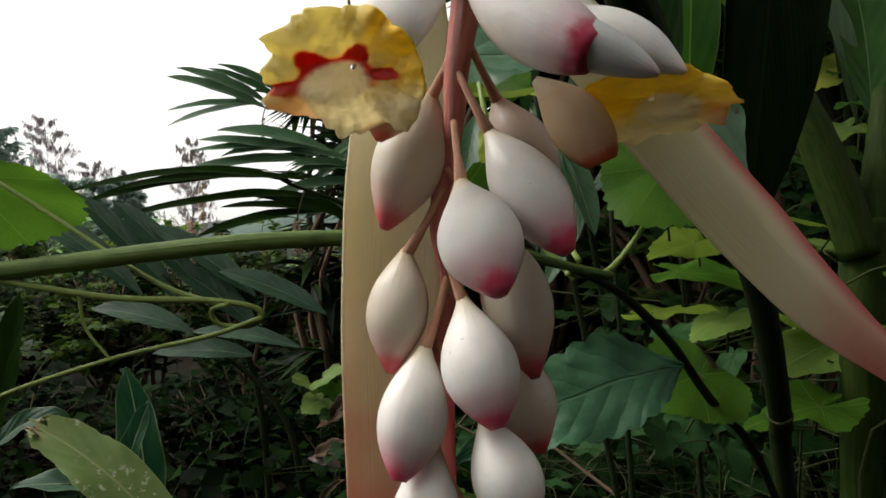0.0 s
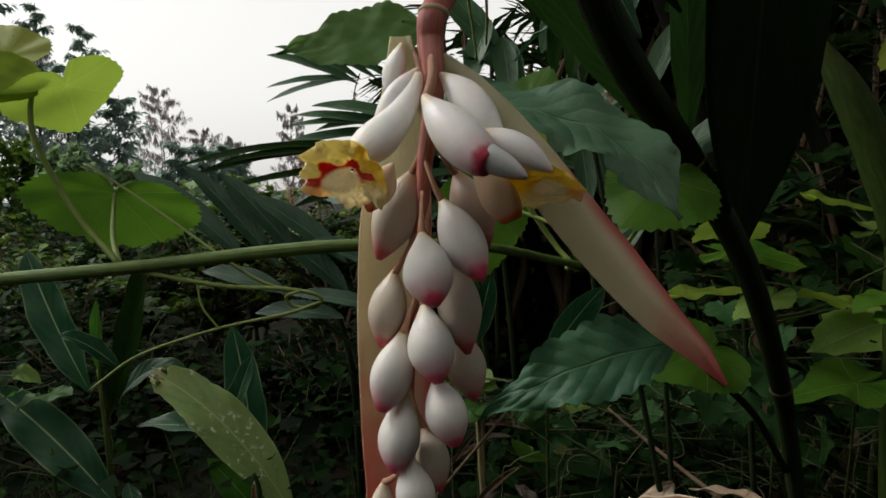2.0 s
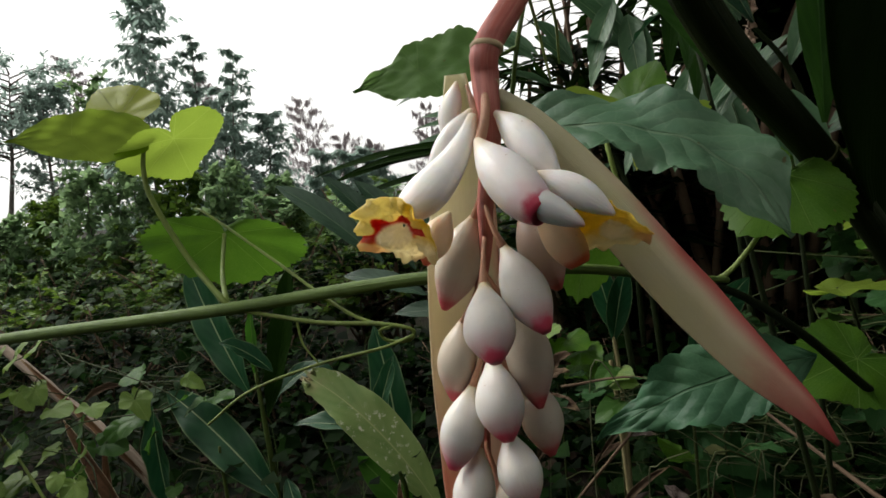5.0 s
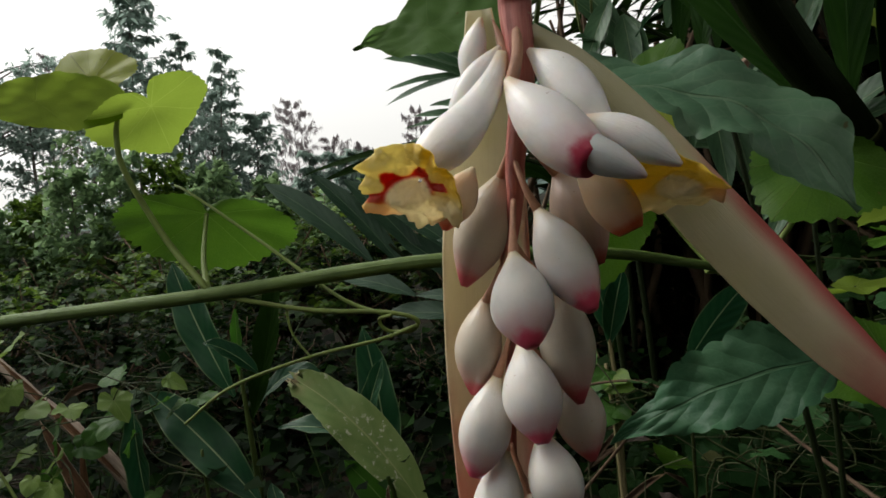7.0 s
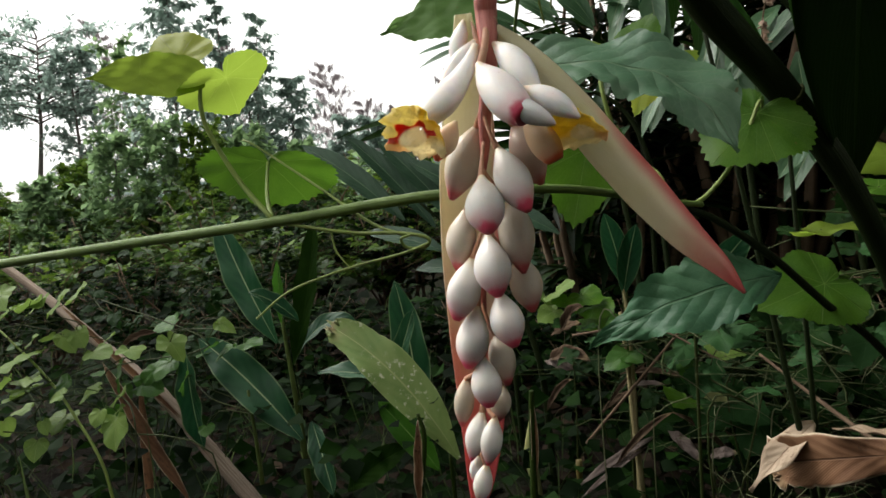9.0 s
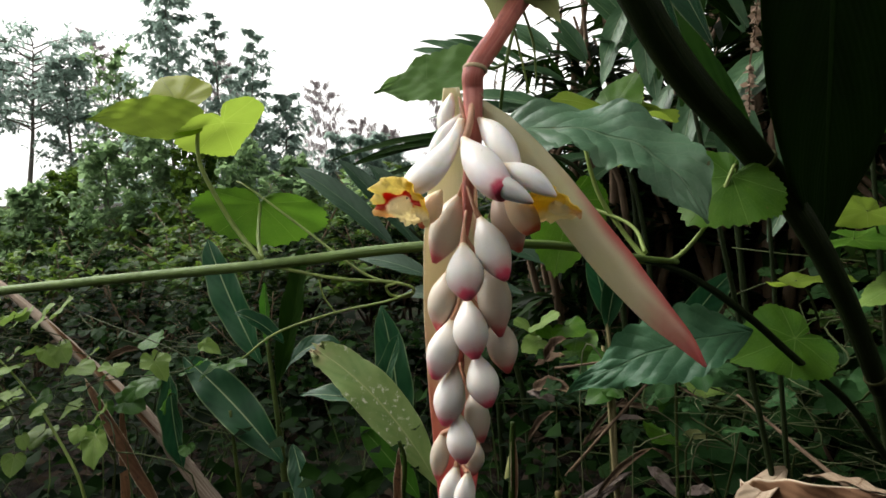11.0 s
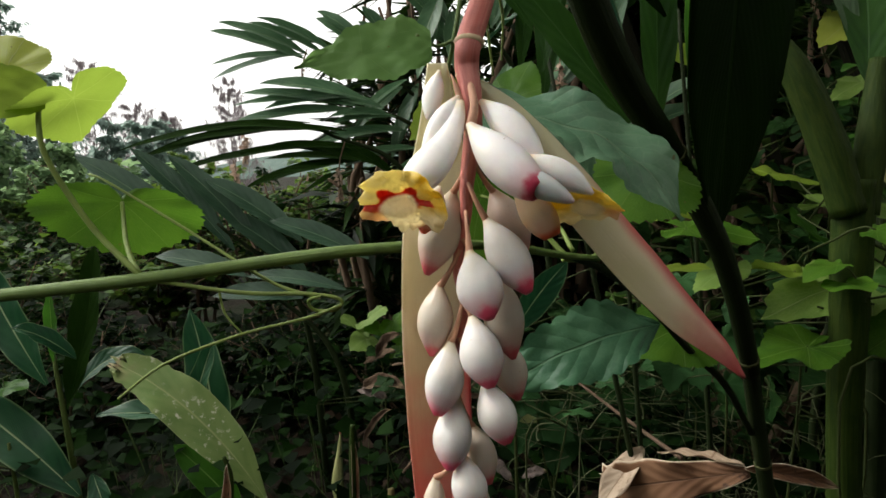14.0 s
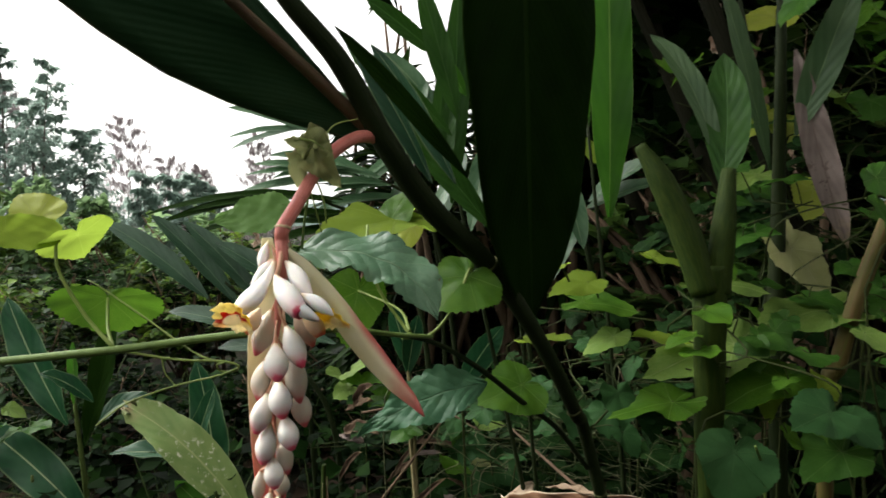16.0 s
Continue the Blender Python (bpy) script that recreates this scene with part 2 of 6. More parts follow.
def make_lip(name, red=0.50, gold=(0.97, 0.86, 0.40)):
    """Frilled lip: yellow rim, red arch with rays above a cream tongue, orange in the lower fold."""
    k = Nodes(name)
    u, v = k.uv()
    x, y = k.math("MULTIPLY_ADD", u, 2.5, -1.25), k.math("MULTIPLY_ADD", v, 2.5, -1.25)
    wob = k.math("MULTIPLY_ADD", k.noise(190, 3), 0.30, -0.15)
    yellow, cream = (0.97, 0.72, 0.09), (0.95, 0.89, 0.70)
    colour = k.mix(k.step(k.math("ADD", x, k.math("MULTIPLY", wob, 2.0)), -0.75, 0.05), yellow, gold)
    colour = k.mix(k.math("MULTIPLY", k.step(k.math("ADD", y, wob), -0.05, -0.60), 0.75), colour, cream)
    dx, dy = k.math("MULTIPLY", k.math("SUBTRACT", x, 0.20), 0.85), k.math("MULTIPLY", k.math("ADD", y, 0.20), 1.10)
    r = k.math("SQRT", k.math("ADD", k.math("MULTIPLY", dx, dx), k.math("MULTIPLY", dy, dy)))
    a = k.math("ARCTAN2", dy, dx)
    ray = k.math("POWER", k.math("ABSOLUTE", k.math("SINE", k.math("MULTIPLY_ADD", k.noise(60, 2), 1.5, k.math("MULTIPLY", a, 3.3)))), 3.0)
    reach = k.math("ADD", k.math("MULTIPLY_ADD", ray, 0.55 * red, red), k.math("MULTIPLY", wob, 0.5))
    outer = k.step(r, reach, k.math("SUBTRACT", reach, 0.16))
    upper = k.step(k.math("ADD", y, k.math("MULTIPLY", wob, 0.4)), -0.34, -0.10)
    tongue = k.step(k.math("ADD", r, k.math("MULTIPLY", wob, 0.3)), 0.40, 0.30)
    throat = k.math("MULTIPLY", outer, upper)
    colour = k.mix(k.math("MULTIPLY", k.step(throat, 0.0, 0.6), 0.9), colour, (0.85, 0.30, 0.02))
    colour = k.mix(k.step(throat, 0.30, 0.85), colour, (0.64, 0.040, 0.018))
    colour = k.mix(tongue, colour, (0.93, 0.85, 0.60))
    fold = k.math("MULTIPLY", k.step(x, 0.40, 0.75), k.step(y, 0.0, -0.35))
    colour = k.mix(k.math("MULTIPLY", fold, 0.55), colour, (0.84, 0.42, 0.16))
    return k.done(colour, 0.5, k.math("ADD", k.noise(300, 4), k.noise(120, 2)), 0.0006, 0.60, colour)


M_LIP = make_lip("yellow_lip_with_red_throat")
M_LIP_CLOSED = make_lip("yellow_lip_with_orange_throat", 0.26, (0.97, 0.76, 0.14))
M_PEACH = bud_skin("peach_petal", (0.80, 0.70, 0.52), (0.82, 0.60, 0.38), (0.74, 0.14, 0.06), 0.82)
M_PEDUNCLE = bark("red_flower_stalk", (0.50, 0.115, 0.090), (0.58, 0.21, 0.16), 120, 0.5, 0.5, 0.0006)
M_NODE = bark("dull_cane_ring", (0.085, 0.085, 0.035), (0.05, 0.055, 0.02), 80, 0.7, 0.1, 0.0006)
M_RING = bark("cream_stalk_ring", (0.62, 0.50, 0.30), (0.55, 0.40, 0.24), 150, 0.6, 0.3, 0.0004)
M_PEDICEL = bark("cream_pedicel", (0.58, 0.32, 0.18), (0.50, 0.22, 0.15), 150, 0.5, 0.4, 0.0003)
# Cane green taken near black, its shade put into the colour.
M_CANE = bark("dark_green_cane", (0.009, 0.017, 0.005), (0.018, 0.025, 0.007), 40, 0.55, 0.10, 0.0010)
# Mossy green, with its tone halved for the shade it stands in.
M_GREEN_CANE = bark("mossy_green_cane", (0.012, 0.028, 0.003), (0.030, 0.046, 0.006), 25, 0.6, 0.10, 0.0018)
M_LIGHT_CANE = bark("yellow_green_cane", (0.060, 0.095, 0.020), (0.095, 0.125, 0.035), 25, 0.6, 0.15, 0.0012)
M_RUST_CANE = bark("rusty_cane", (0.075, 0.080, 0.012), (0.095, 0.050, 0.015), 25, 0.6, 0.3, 0.0012)
M_SHEATH = bark("red_brown_leafstalk", (0.13, 0.060, 0.035), (0.075, 0.070, 0.025), 60, 0.55, 0.4, 0.0008)
M_VINE = bark("green_vine_stem", (0.085, 0.150, 0.024), (0.135, 0.205, 0.042), 90, 0.55, 0.3, 0.0008)
M_TENDRIL = bark("pale_green_tendril", (0.24, 0.31, 0.075), (0.18, 0.26, 0.05), 90, 0.5, 0.35, 0.0003)
M_DRYSTEM = bark("dry_brown_stalk", (0.34, 0.275, 0.215), (0.16, 0.115, 0.085), 30, 0.85, 0.15, 0.0025)
M_TWIG = bark("brown_twig", (0.14, 0.095, 0.06), (0.085, 0.055, 0.036), 30, 0.85, 0.15, 0.0012)
# Much darker bark than M_TRUNK, used for trees with F_DEEP crowns.
M_DARKTRUNK = bark("near_black_bark", (0.024, 0.022, 0.014), (0.012, 0.014, 0.007), 6, 0.9, 0.05, 0.02)
M_TRUNK = bark("grey_bark", (0.17, 0.15, 0.13), (0.10, 0.09, 0.08), 6, 0.9, 0.1, 0.02)

# Shade is in this colour: far darker than the other ginger leaves.
M_DARKLEAF = strap_leaf("shade_dark_ginger_leaf", (0.006, 0.017, 0.002), (0.010, 0.028, 0.003), (0.014, 0.032, 0.005), 0.10, 0.55, spec=0.015)
M_OVERLEAF = strap_leaf("overhead_ginger_leaf", (0.026, 0.066, 0.030), (0.042, 0.095, 0.044), (0.09, 0.10, 0.05), 0.30, 0.5, spec=0.12)
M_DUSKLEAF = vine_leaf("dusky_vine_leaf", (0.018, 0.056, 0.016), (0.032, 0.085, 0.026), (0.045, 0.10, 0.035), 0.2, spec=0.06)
M_GINGERLEAF = strap_leaf("ginger_leaf", (0.007, 0.046, 0.018), (0.020, 0.085, 0.030), (0.30, 0.38, 0.20), 0.18, 0.36, spec=0.28, edge=(0.16, 0.22, 0.10))
M_BRIGHTLEAF = strap_leaf("bright_ginger_leaf", (0.024, 0.098, 0.008), (0.045, 0.140, 0.012), (0.18, 0.29, 0.07), 0.45, 0.45)
# Ginger leaf lightened in colour, as if lit from above on the fans.
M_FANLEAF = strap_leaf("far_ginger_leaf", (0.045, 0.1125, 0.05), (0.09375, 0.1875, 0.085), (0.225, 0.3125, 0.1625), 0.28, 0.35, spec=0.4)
M_BROADFAN = strap_leaf("broad_far_ginger_leaf", (0.018, 0.050, 0.026), (0.045, 0.095, 0.050), (0.10, 0.16, 0.085), 0.2, 0.38, spec=0.4)
M_DUSKSTRAP = strap_leaf("dusky_ginger_leaf", (0.012, 0.045, 0.006), (0.030, 0.085, 0.012), (0.05, 0.11, 0.03), 0.3, 0.45, spec=0.15)
M_GREYSTRAP = strap_leaf("grey_green_ginger_leaf", (0.030, 0.068, 0.024), (0.058, 0.105, 0.040), (0.09, 0.14, 0.06), 0.25, 0.42, spec=0.25)
M_PALELEAF = strap_leaf("pale_torn_ginger_leaf", (0.15, 0.24, 0.065), (0.26, 0.34, 0.11), (0.34, 0.38, 0.16), 0.25, 0.5, (0.62, 0.60, 0.46))
M_DRYLEAF = strap_leaf("dry_brown_leaf", (0.095, 0.040, 0.018), (0.25, 0.135, 0.070), (0.09, 0.046, 0.024), 0.15, 0.65, (0.045, 0.025, 0.015), 0.2, (0.60, 0.50, 0.36))
M_VINELEAF = vine_leaf("green_vine_leaf", (0.042, 0.124, 0.009), (0.095, 0.210, 0.016), (0.16, 0.28, 0.05), 0.50, 0.45, spec=0.14)
M_BLUELEAF = pinnate_leaf("blue_green_vine_leaf", (0.070, 0.155, 0.085), (0.120, 0.215, 0.120), (0.15, 0.24, 0.14), 0.30, 0.42, 0.35)
M_BLUELEAF_LONG = pinnate_leaf("blue_green_drooping_leaf", (0.026, 0.088, 0.042), (0.050, 0.125, 0.058), (0.065, 0.14, 0.070), 0.22, 0.46, 0.18)
M_GREYDRY = strap_leaf("grey_brown_dry_leaf", (0.11, 0.085, 0.075), (0.22, 0.175, 0.155), (0.14, 0.10, 0.085), 0.15, 0.75, (0.06, 0.04, 0.03), 0.1)
M_DRYPALE = strap_leaf("pale_dry_leaf", (0.28, 0.20, 0.13), (0.48, 0.38, 0.28), (0.24, 0.16, 0.10), 0.2, 0.7, (0.12, 0.07, 0.04), 0.15)
M_DEADLEAF = strap_leaf("dull_dead_leaf", (0.045, 0.027, 0.017), (0.125, 0.088, 0.058), (0.15, 0.11, 0.075), 0.1, 0.8, (0.03, 0.018, 0.012), 0.06)
M_STRAW = bark("straw_coloured_stalk", (0.30, 0.25, 0.13), (0.18, 0.15, 0.07), 40, 0.8, 0.15, 0.0012)
M_PALESHOOT = bark("pale_ginger_shoot", (0.36, 0.36, 0.16), (0.26, 0.28, 0.10), 60, 0.6, 0.2, 0.0008)
M_YOUNGLEAF = vine_leaf("yellow_green_young_leaf", (0.36, 0.43, 0.045), (0.46, 0.52, 0.08), (0.50, 0.52, 0.18), 0.55)
M_TOPLEAF = vine_leaf("green_scalloped_leaf", (0.135, 0.265, 0.070), (0.165, 0.300, 0.085), (0.19, 0.33, 0.10), 0.6, 0.6, 0.08)
# Shaded, half-shaded and sunlit copies of one leaf: the light sits in the colour.
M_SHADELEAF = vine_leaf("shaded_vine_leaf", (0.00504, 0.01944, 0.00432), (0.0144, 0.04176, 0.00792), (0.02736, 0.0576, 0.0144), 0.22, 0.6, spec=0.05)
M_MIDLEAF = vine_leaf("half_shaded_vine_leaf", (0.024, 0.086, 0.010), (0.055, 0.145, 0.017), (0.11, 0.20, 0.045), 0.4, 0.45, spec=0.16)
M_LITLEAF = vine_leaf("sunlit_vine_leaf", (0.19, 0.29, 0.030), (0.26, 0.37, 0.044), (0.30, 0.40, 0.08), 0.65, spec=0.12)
# Creeper stem darkened in its colour for places in shade.
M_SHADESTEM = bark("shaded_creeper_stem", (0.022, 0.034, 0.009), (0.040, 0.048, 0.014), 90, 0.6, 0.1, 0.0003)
M_FINETWIG = bark("pale_fine_twig", (0.12, 0.13, 0.07), (0.06, 0.07, 0.03), 60, 0.8, 0.1, 0.0002)
M_WITHERED = vine_leaf("withered_pale_leaf", (0.27, 0.31, 0.11), (0.42, 0.44, 0.20), (0.36, 0.34, 0.17), 0.5)
M_PALEYELLOW = vine_leaf("fading_yellow_leaf", (0.34, 0.36, 0.13), (0.44, 0.44, 0.20), (0.46, 0.44, 0.24), 0.5)
M_PALEVINE = vine_leaf("pale_vine_leaf", (0.11, 0.195, 0.034), (0.18, 0.275, 0.055), (0.26, 0.34, 0.12), 0.40, spec=0.2)

# Thicket and undergrowth greens with the shade put into the leaf colour.
F_DEEP = foliage("shade_dark_foliage", (0.00255, 0.00765, 0.0017), (0.0204, 0.051, 0.0068), 0.3, 0.5, 0.06)
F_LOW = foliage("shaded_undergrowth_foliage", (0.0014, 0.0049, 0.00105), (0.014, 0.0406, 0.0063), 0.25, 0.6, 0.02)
F_MID = foliage("green_foliage", (0.012, 0.032, 0.007), (0.085, 0.160, 0.028))
# Distance haze is mixed into this green, so it is paler than near leaves.
F_FAR = foliage("hazed_far_foliage", (0.100, 0.175, 0.090), (0.260, 0.380, 0.170), 0.7)
F_FRESH = foliage("fresh_green_foliage", (0.022, 0.062, 0.008), (0.190, 0.300, 0.040))
# Stronger haze in the colour: pale bluish leaves for the farthest trees.
F_HAZED = foliage("hazed_tree_foliage", (0.19, 0.27, 0.23), (0.35, 0.44, 0.38), 0.8)
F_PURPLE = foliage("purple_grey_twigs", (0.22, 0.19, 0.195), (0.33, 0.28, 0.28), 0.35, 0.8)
F_LITTER = foliage("dead_leaf_litter", (0.009, 0.006, 0.00375), (0.06375, 0.0435, 0.027), 0.1, 0.8, 0.05)
F_BLOOM = foliage("dry_cream_blossom", (0.30, 0.20, 0.14), (0.58, 0.46, 0.36), 0.3, 0.7)
F_GRASS = foliage("grass_blades", (0.0225, 0.045, 0.0105), (0.0975, 0.135, 0.045), 0.3, 0.5)


def make_soil():
    k = Nodes("leaf_strewn_soil")
    n = k.noise(5, 8, rough=0.7)
    colour = k.mix(k.step(n, 0.3, 0.7), (0.007, 0.005, 0.004), (0.020, 0.015, 0.009))
    colour = k.mix(k.step(k.noise(1.2, 4), 0.45, 0.65), colour, (0.008, 0.015, 0.005))
    return k.done(colour, 0.95, k.math("ADD", n, k.noise(40, 5)), 0.02, spec=0.1)


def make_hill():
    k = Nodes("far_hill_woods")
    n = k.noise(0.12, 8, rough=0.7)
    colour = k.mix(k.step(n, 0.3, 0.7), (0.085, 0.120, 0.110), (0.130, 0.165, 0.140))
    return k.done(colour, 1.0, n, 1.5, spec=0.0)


M_SOIL, M_HILL = make_soil(), make_hill()


# ---------------------------------------------------------------- shapes
class Geo:
    """Vertices, faces and one UV pair for each vertex."""

    def __init__(self):
        self.v, self.f, self.uv = [], [], []

    def grid(self, pts, uvs, closed=False):
        n, m, o = len(pts), len(pts[0]), len(self.v)
        for a, b in zip(pts, uvs):
            self.v += [tuple(p) for p in a]
            self.uv += [tuple(q) for q in b]
        for i in range(n - 1):
            for j in range(m if closed else m - 1):
                k = (j + 1) % m
                self.f.append((o + i * m + j, o + i * m + k, o + (i + 1) * m + k, o + (i + 1) * m + j))
        return o

    def mesh(self, name):
        me = bpy.data.meshes.new(name)
        me.from_pydata(self.v, [], self.f)
        layer = me.uv_layers.new(name="UVMap")
        idx = np.empty(len(me.loops), dtype=np.int32)
        me.loops.foreach_get("vertex_index", idx)
        layer.data.foreach_set("uv", np.array(self.uv, dtype=np.float32)[idx].ravel())
        me.polygons.foreach_set("use_smooth", np.ones(len(me.polygons), dtype=bool))
        me.update()
        return me


def thing(name, where, label, category, group="", kind=""):
    ob = new(name)
    ob.empty_display_size = 0.02
    ob.location = where
    return tagged(ob, label, category, group, kind)


def root(ob):
    m = Matrix.Translation(ob.location)
    return m if ob.parent is None else root(ob.parent) @ m


def part(name, geo, material, parent, label="", thick=0.0):
    me = geo.mesh(name)
    me.materials.append(material)
    ob = new(name, me)
    if parent is not None:
        ob.parent = parent
        top = parent
        while top.parent is not None:
            top = top.parent
        if parent is top:
            ob.matrix_parent_inverse = Matrix.Translation(-Vector(top.location))
    if label:
        ob["label"] = label
    if thick:
        s = ob.modifiers.new("thickness", "SOLIDIFY")
        s.thickness, s.offset = thick, 0
    return ob


V = Vector


def spline(pts, n):
    """n points on a smooth line through pts, evenly by parameter."""
    P = [V(p) for p in pts]
    P = [2 * P[0] - P[1]] + P + [2 * P[-1] - P[-2]]
    out, segs = [], len(P) - 3
    for i in range(n):
        s = i / (n - 1) * segs
        k = min(int(s), segs - 1)
        t = s - k
        a, b, c, d = P[k:k + 4]
        out.append(0.5 * (2 * b + (c - a) * t + (2 * a - 5 * b + 4 * c - d) * t * t + (3 * b - a - 3 * c + d) * t ** 3))
    return out


def ramp(values, s):
    """A value along a list, s from 0 to 1."""
    x = s * (len(values) - 1)
    k = min(int(x), len(values) - 2)
    return values[k] + (values[k + 1] - values[k]) * (x - k)


def tube(geo, pts, radii, n=24, seg=10, rough=0.0, seed=0):
    line = spline(pts, n)
    rng = random.Random(seed)
    side = None
    rings, uvs = [], []
    for i, c in enumerate(line):
        d = (line[min(i + 1, n - 1)] - line[max(i - 1, 0)]).normalized()
        if side is None:
            side = d.orthogonal().normalized()
        side = (side - d * side.dot(d)).normalized()
        up = d.cross(side)
        r = ramp(radii, i / (n - 1)) if len(radii) > 1 else radii[0]
        ring = []
        for j in range(seg):
            a = 2 * math.pi * j / seg
            q = r * (1 + rough * rng.uniform(-1, 1))
            ring.append(c + q * (math.cos(a) * side + math.sin(a) * up))
        rings.append(ring)
        uvs.append([(j / seg, i / (n - 1)) for j in range(seg)])
    o = geo.grid(rings, uvs, True)
    geo.f.append(tuple(o + j for j in reversed(range(seg))))
    last = o + (n - 1) * seg
    geo.f.append(tuple(last + j for j in range(seg)))
    return geo


LANCE = [0.10, 0.45, 0.72, 0.90, 0.98, 1.0, 0.97, 0.88, 0.72, 0.48, 0.02]
BLUNT = [0.10, 0.40, 0.68, 0.88, 0.98, 1.0, 0.98, 0.93, 0.84, 0.68, 0.40]
FULL = [0.35, 0.78, 0.95, 1.0, 1.0, 1.0, 0.96, 0.86, 0.66, 0.36, 0.0]
LOBELEAF = [0.45, 0.82, 0.96, 1.0, 0.99, 0.96, 0.88, 0.75, 0.58, 0.36, 0.10, 0.0]
OVAL = [0.03, 0.55, 0.85, 1.0, 1.0, 0.92, 0.78, 0.58, 0.36, 0.16, 0.0]


def blade(base, tip, half, facing, bow=(0, 0, 0), fold=0.25, wave=0.05, waves=4.0, shape=LANCE, nv=26, nu=9, seed=0, geo=None, curl=0.0, tear=0.0, scallop=0.0, folded=1.0):
    """A long leaf from base to tip; facing: the way its upper side looks; bow lifts its middle."""
    geo = geo or Geo()
    rng = random.Random(seed)
    ph, ph2 = rng.uniform(0, 6.28), rng.uniform(0, 6.28)
    b, t, up = V(base), V(tip), V(facing).normalized()
    mid = (b + t) / 2 + V(bow)
    rows_, uvs = [], []
    for i in range(nv):
        s = i / (nv - 1)
        c = b * (1 - s) ** 2 + 2 * mid * s * (1 - s) + t * s * s
        d = (2 * (1 - s) * (mid - b) + 2 * s * (t - mid)).normalized()
        side = d.cross(up)
        side = side.normalized() if side.length > 1e-4 else d.orthogonal().normalized()
        nrm = side.cross(d)
        w = half * ramp(shape, s)
        row, uvr = [], []
        for j in range(nu):
            u = 2 * j / (nu - 1) - 1
            wob = wave * half * u * u * math.sin(waves * 6.28 * s + (ph if u > 0 else ph2))
            cut = 1.0 if u > 0 else folded
            if tear and s > 0.6:
                cut = 1 - tear * rng.random() * (s - 0.6) * 2.5
            if scallop:
                cut = 1 - scallop * abs(u) * (1 - abs(math.sin(math.pi * i / 5))) * (1 if u > 0 else 0.7)
                wob += 0.05 * half * math.sin(9 * u + 3 * s) * math.sin(26 * s - 5 * abs(u))
            lift = fold * abs(u) * w + wob - curl * half * u * u
            back = d * (tear * 0.16 * (t - b).length * rng.random()) if tear and i >= nv - 2 else V((0, 0, 0))
            row.append(c + side * (u * w * cut) + nrm * lift - back)
            uvr.append((j / (nu - 1), s))
        rows_.append(row)
        uvs.append(uvr)
    geo.grid(rows_, uvs)
    return geo


OVATE = [1.0, 0.86, 0.74, 0.66, 0.60, 0.53, 0.46, 0.38, 0.29, 0.20, 0.12, 0.06]
HEART = [1.0, 0.86, 0.73, 0.66, 0.63, 0.60, 0.57, 0.53, 0.48, 0.42, 0.33, 0.10]
LOBED = [1.0, 0.83, 0.64, 0.60, 0.68, 0.74, 0.64, 0.54, 0.56, 0.52, 0.40, 0.10]
SQUARED = [1.0, 0.80, 0.70, 0.68, 0.70, 0.70, 0.64, 0.56, 0.50, 0.44, 0.36, 0.14]


def heart(base, tip, facing, wide=1.0, cup=0.10, droop=0.15, ruffle=0.05, teeth=0.035, shape=HEART, seed=0, geo=None, rings=9, spokes=88):
    """A broad leaf on its stalk's end at base, pointing to tip, its upper side looking to facing."""
    geo = geo or Geo()
    rng = random.Random(seed)
    b, t, up = V(base), V(tip), V(facing).normalized()
    d = t - b
    L = d.length
    d.normalize()
    side = d.cross(up).normalized()
    nrm = side.cross(d)
    ph = [rng.uniform(0, 6.28) for _ in range(4)]
    skew = rng.uniform(-0.08, 0.08)
    o = len(geo.v)
    geo.v.append(tuple(b))
    geo.uv.append((0.5, 0.5))
    for i in range(1, rings + 1):
        for j in range(spokes):
            a = 2 * math.pi * j / spokes - math.pi
            R = ramp(shape, abs(a) / math.pi)
            saw = 1 - teeth * ((j * 0.5) % 1.0 > 0.25) * (i == rings) * (0.6 + 0.8 * rng.random())
            q = i / rings
            r = q * R * saw
            x, y = r * math.cos(a), r * math.sin(a) * wide * (1 + skew * math.copysign(1, a))
            z = cup * abs(y) - droop * x * abs(x) - 0.25 * droop * y * y * 2
            z += ruffle * q * q * (math.sin(3 * a + ph[0]) + 0.6 * math.sin(7 * a + ph[1])) + 0.012 * math.sin(11 * x + ph[2]) * math.sin(9 * y + ph[3])
            geo.v.append(tuple(b + L * (x * d + y * side + z * nrm)))
            geo.uv.append((0.5 + x / 2.2, 0.5 + y / 2.2))
    for j in range(spokes):
        k = (j + 1) % spokes
        geo.f.append((o, o + 1 + j, o + 1 + k))
        for i in range(rings - 1):
            p, q = o + 1 + i * spokes, o + 1 + (i + 1) * spokes
            geo.f.append((p + j, q + j, q + k, p + k))
    return geo


PLUMP = [0.12, 0.24, 0.42, 0.61, 0.78, 0.90, 0.98, 1.0, 0.96, 0.86, 0.69, 0.47, 0.20]
SLIM = [0.14, 0.34, 0.56, 0.75, 0.89, 0.97, 1.0, 0.98, 0.90, 0.76, 0.57, 0.36, 0.12]


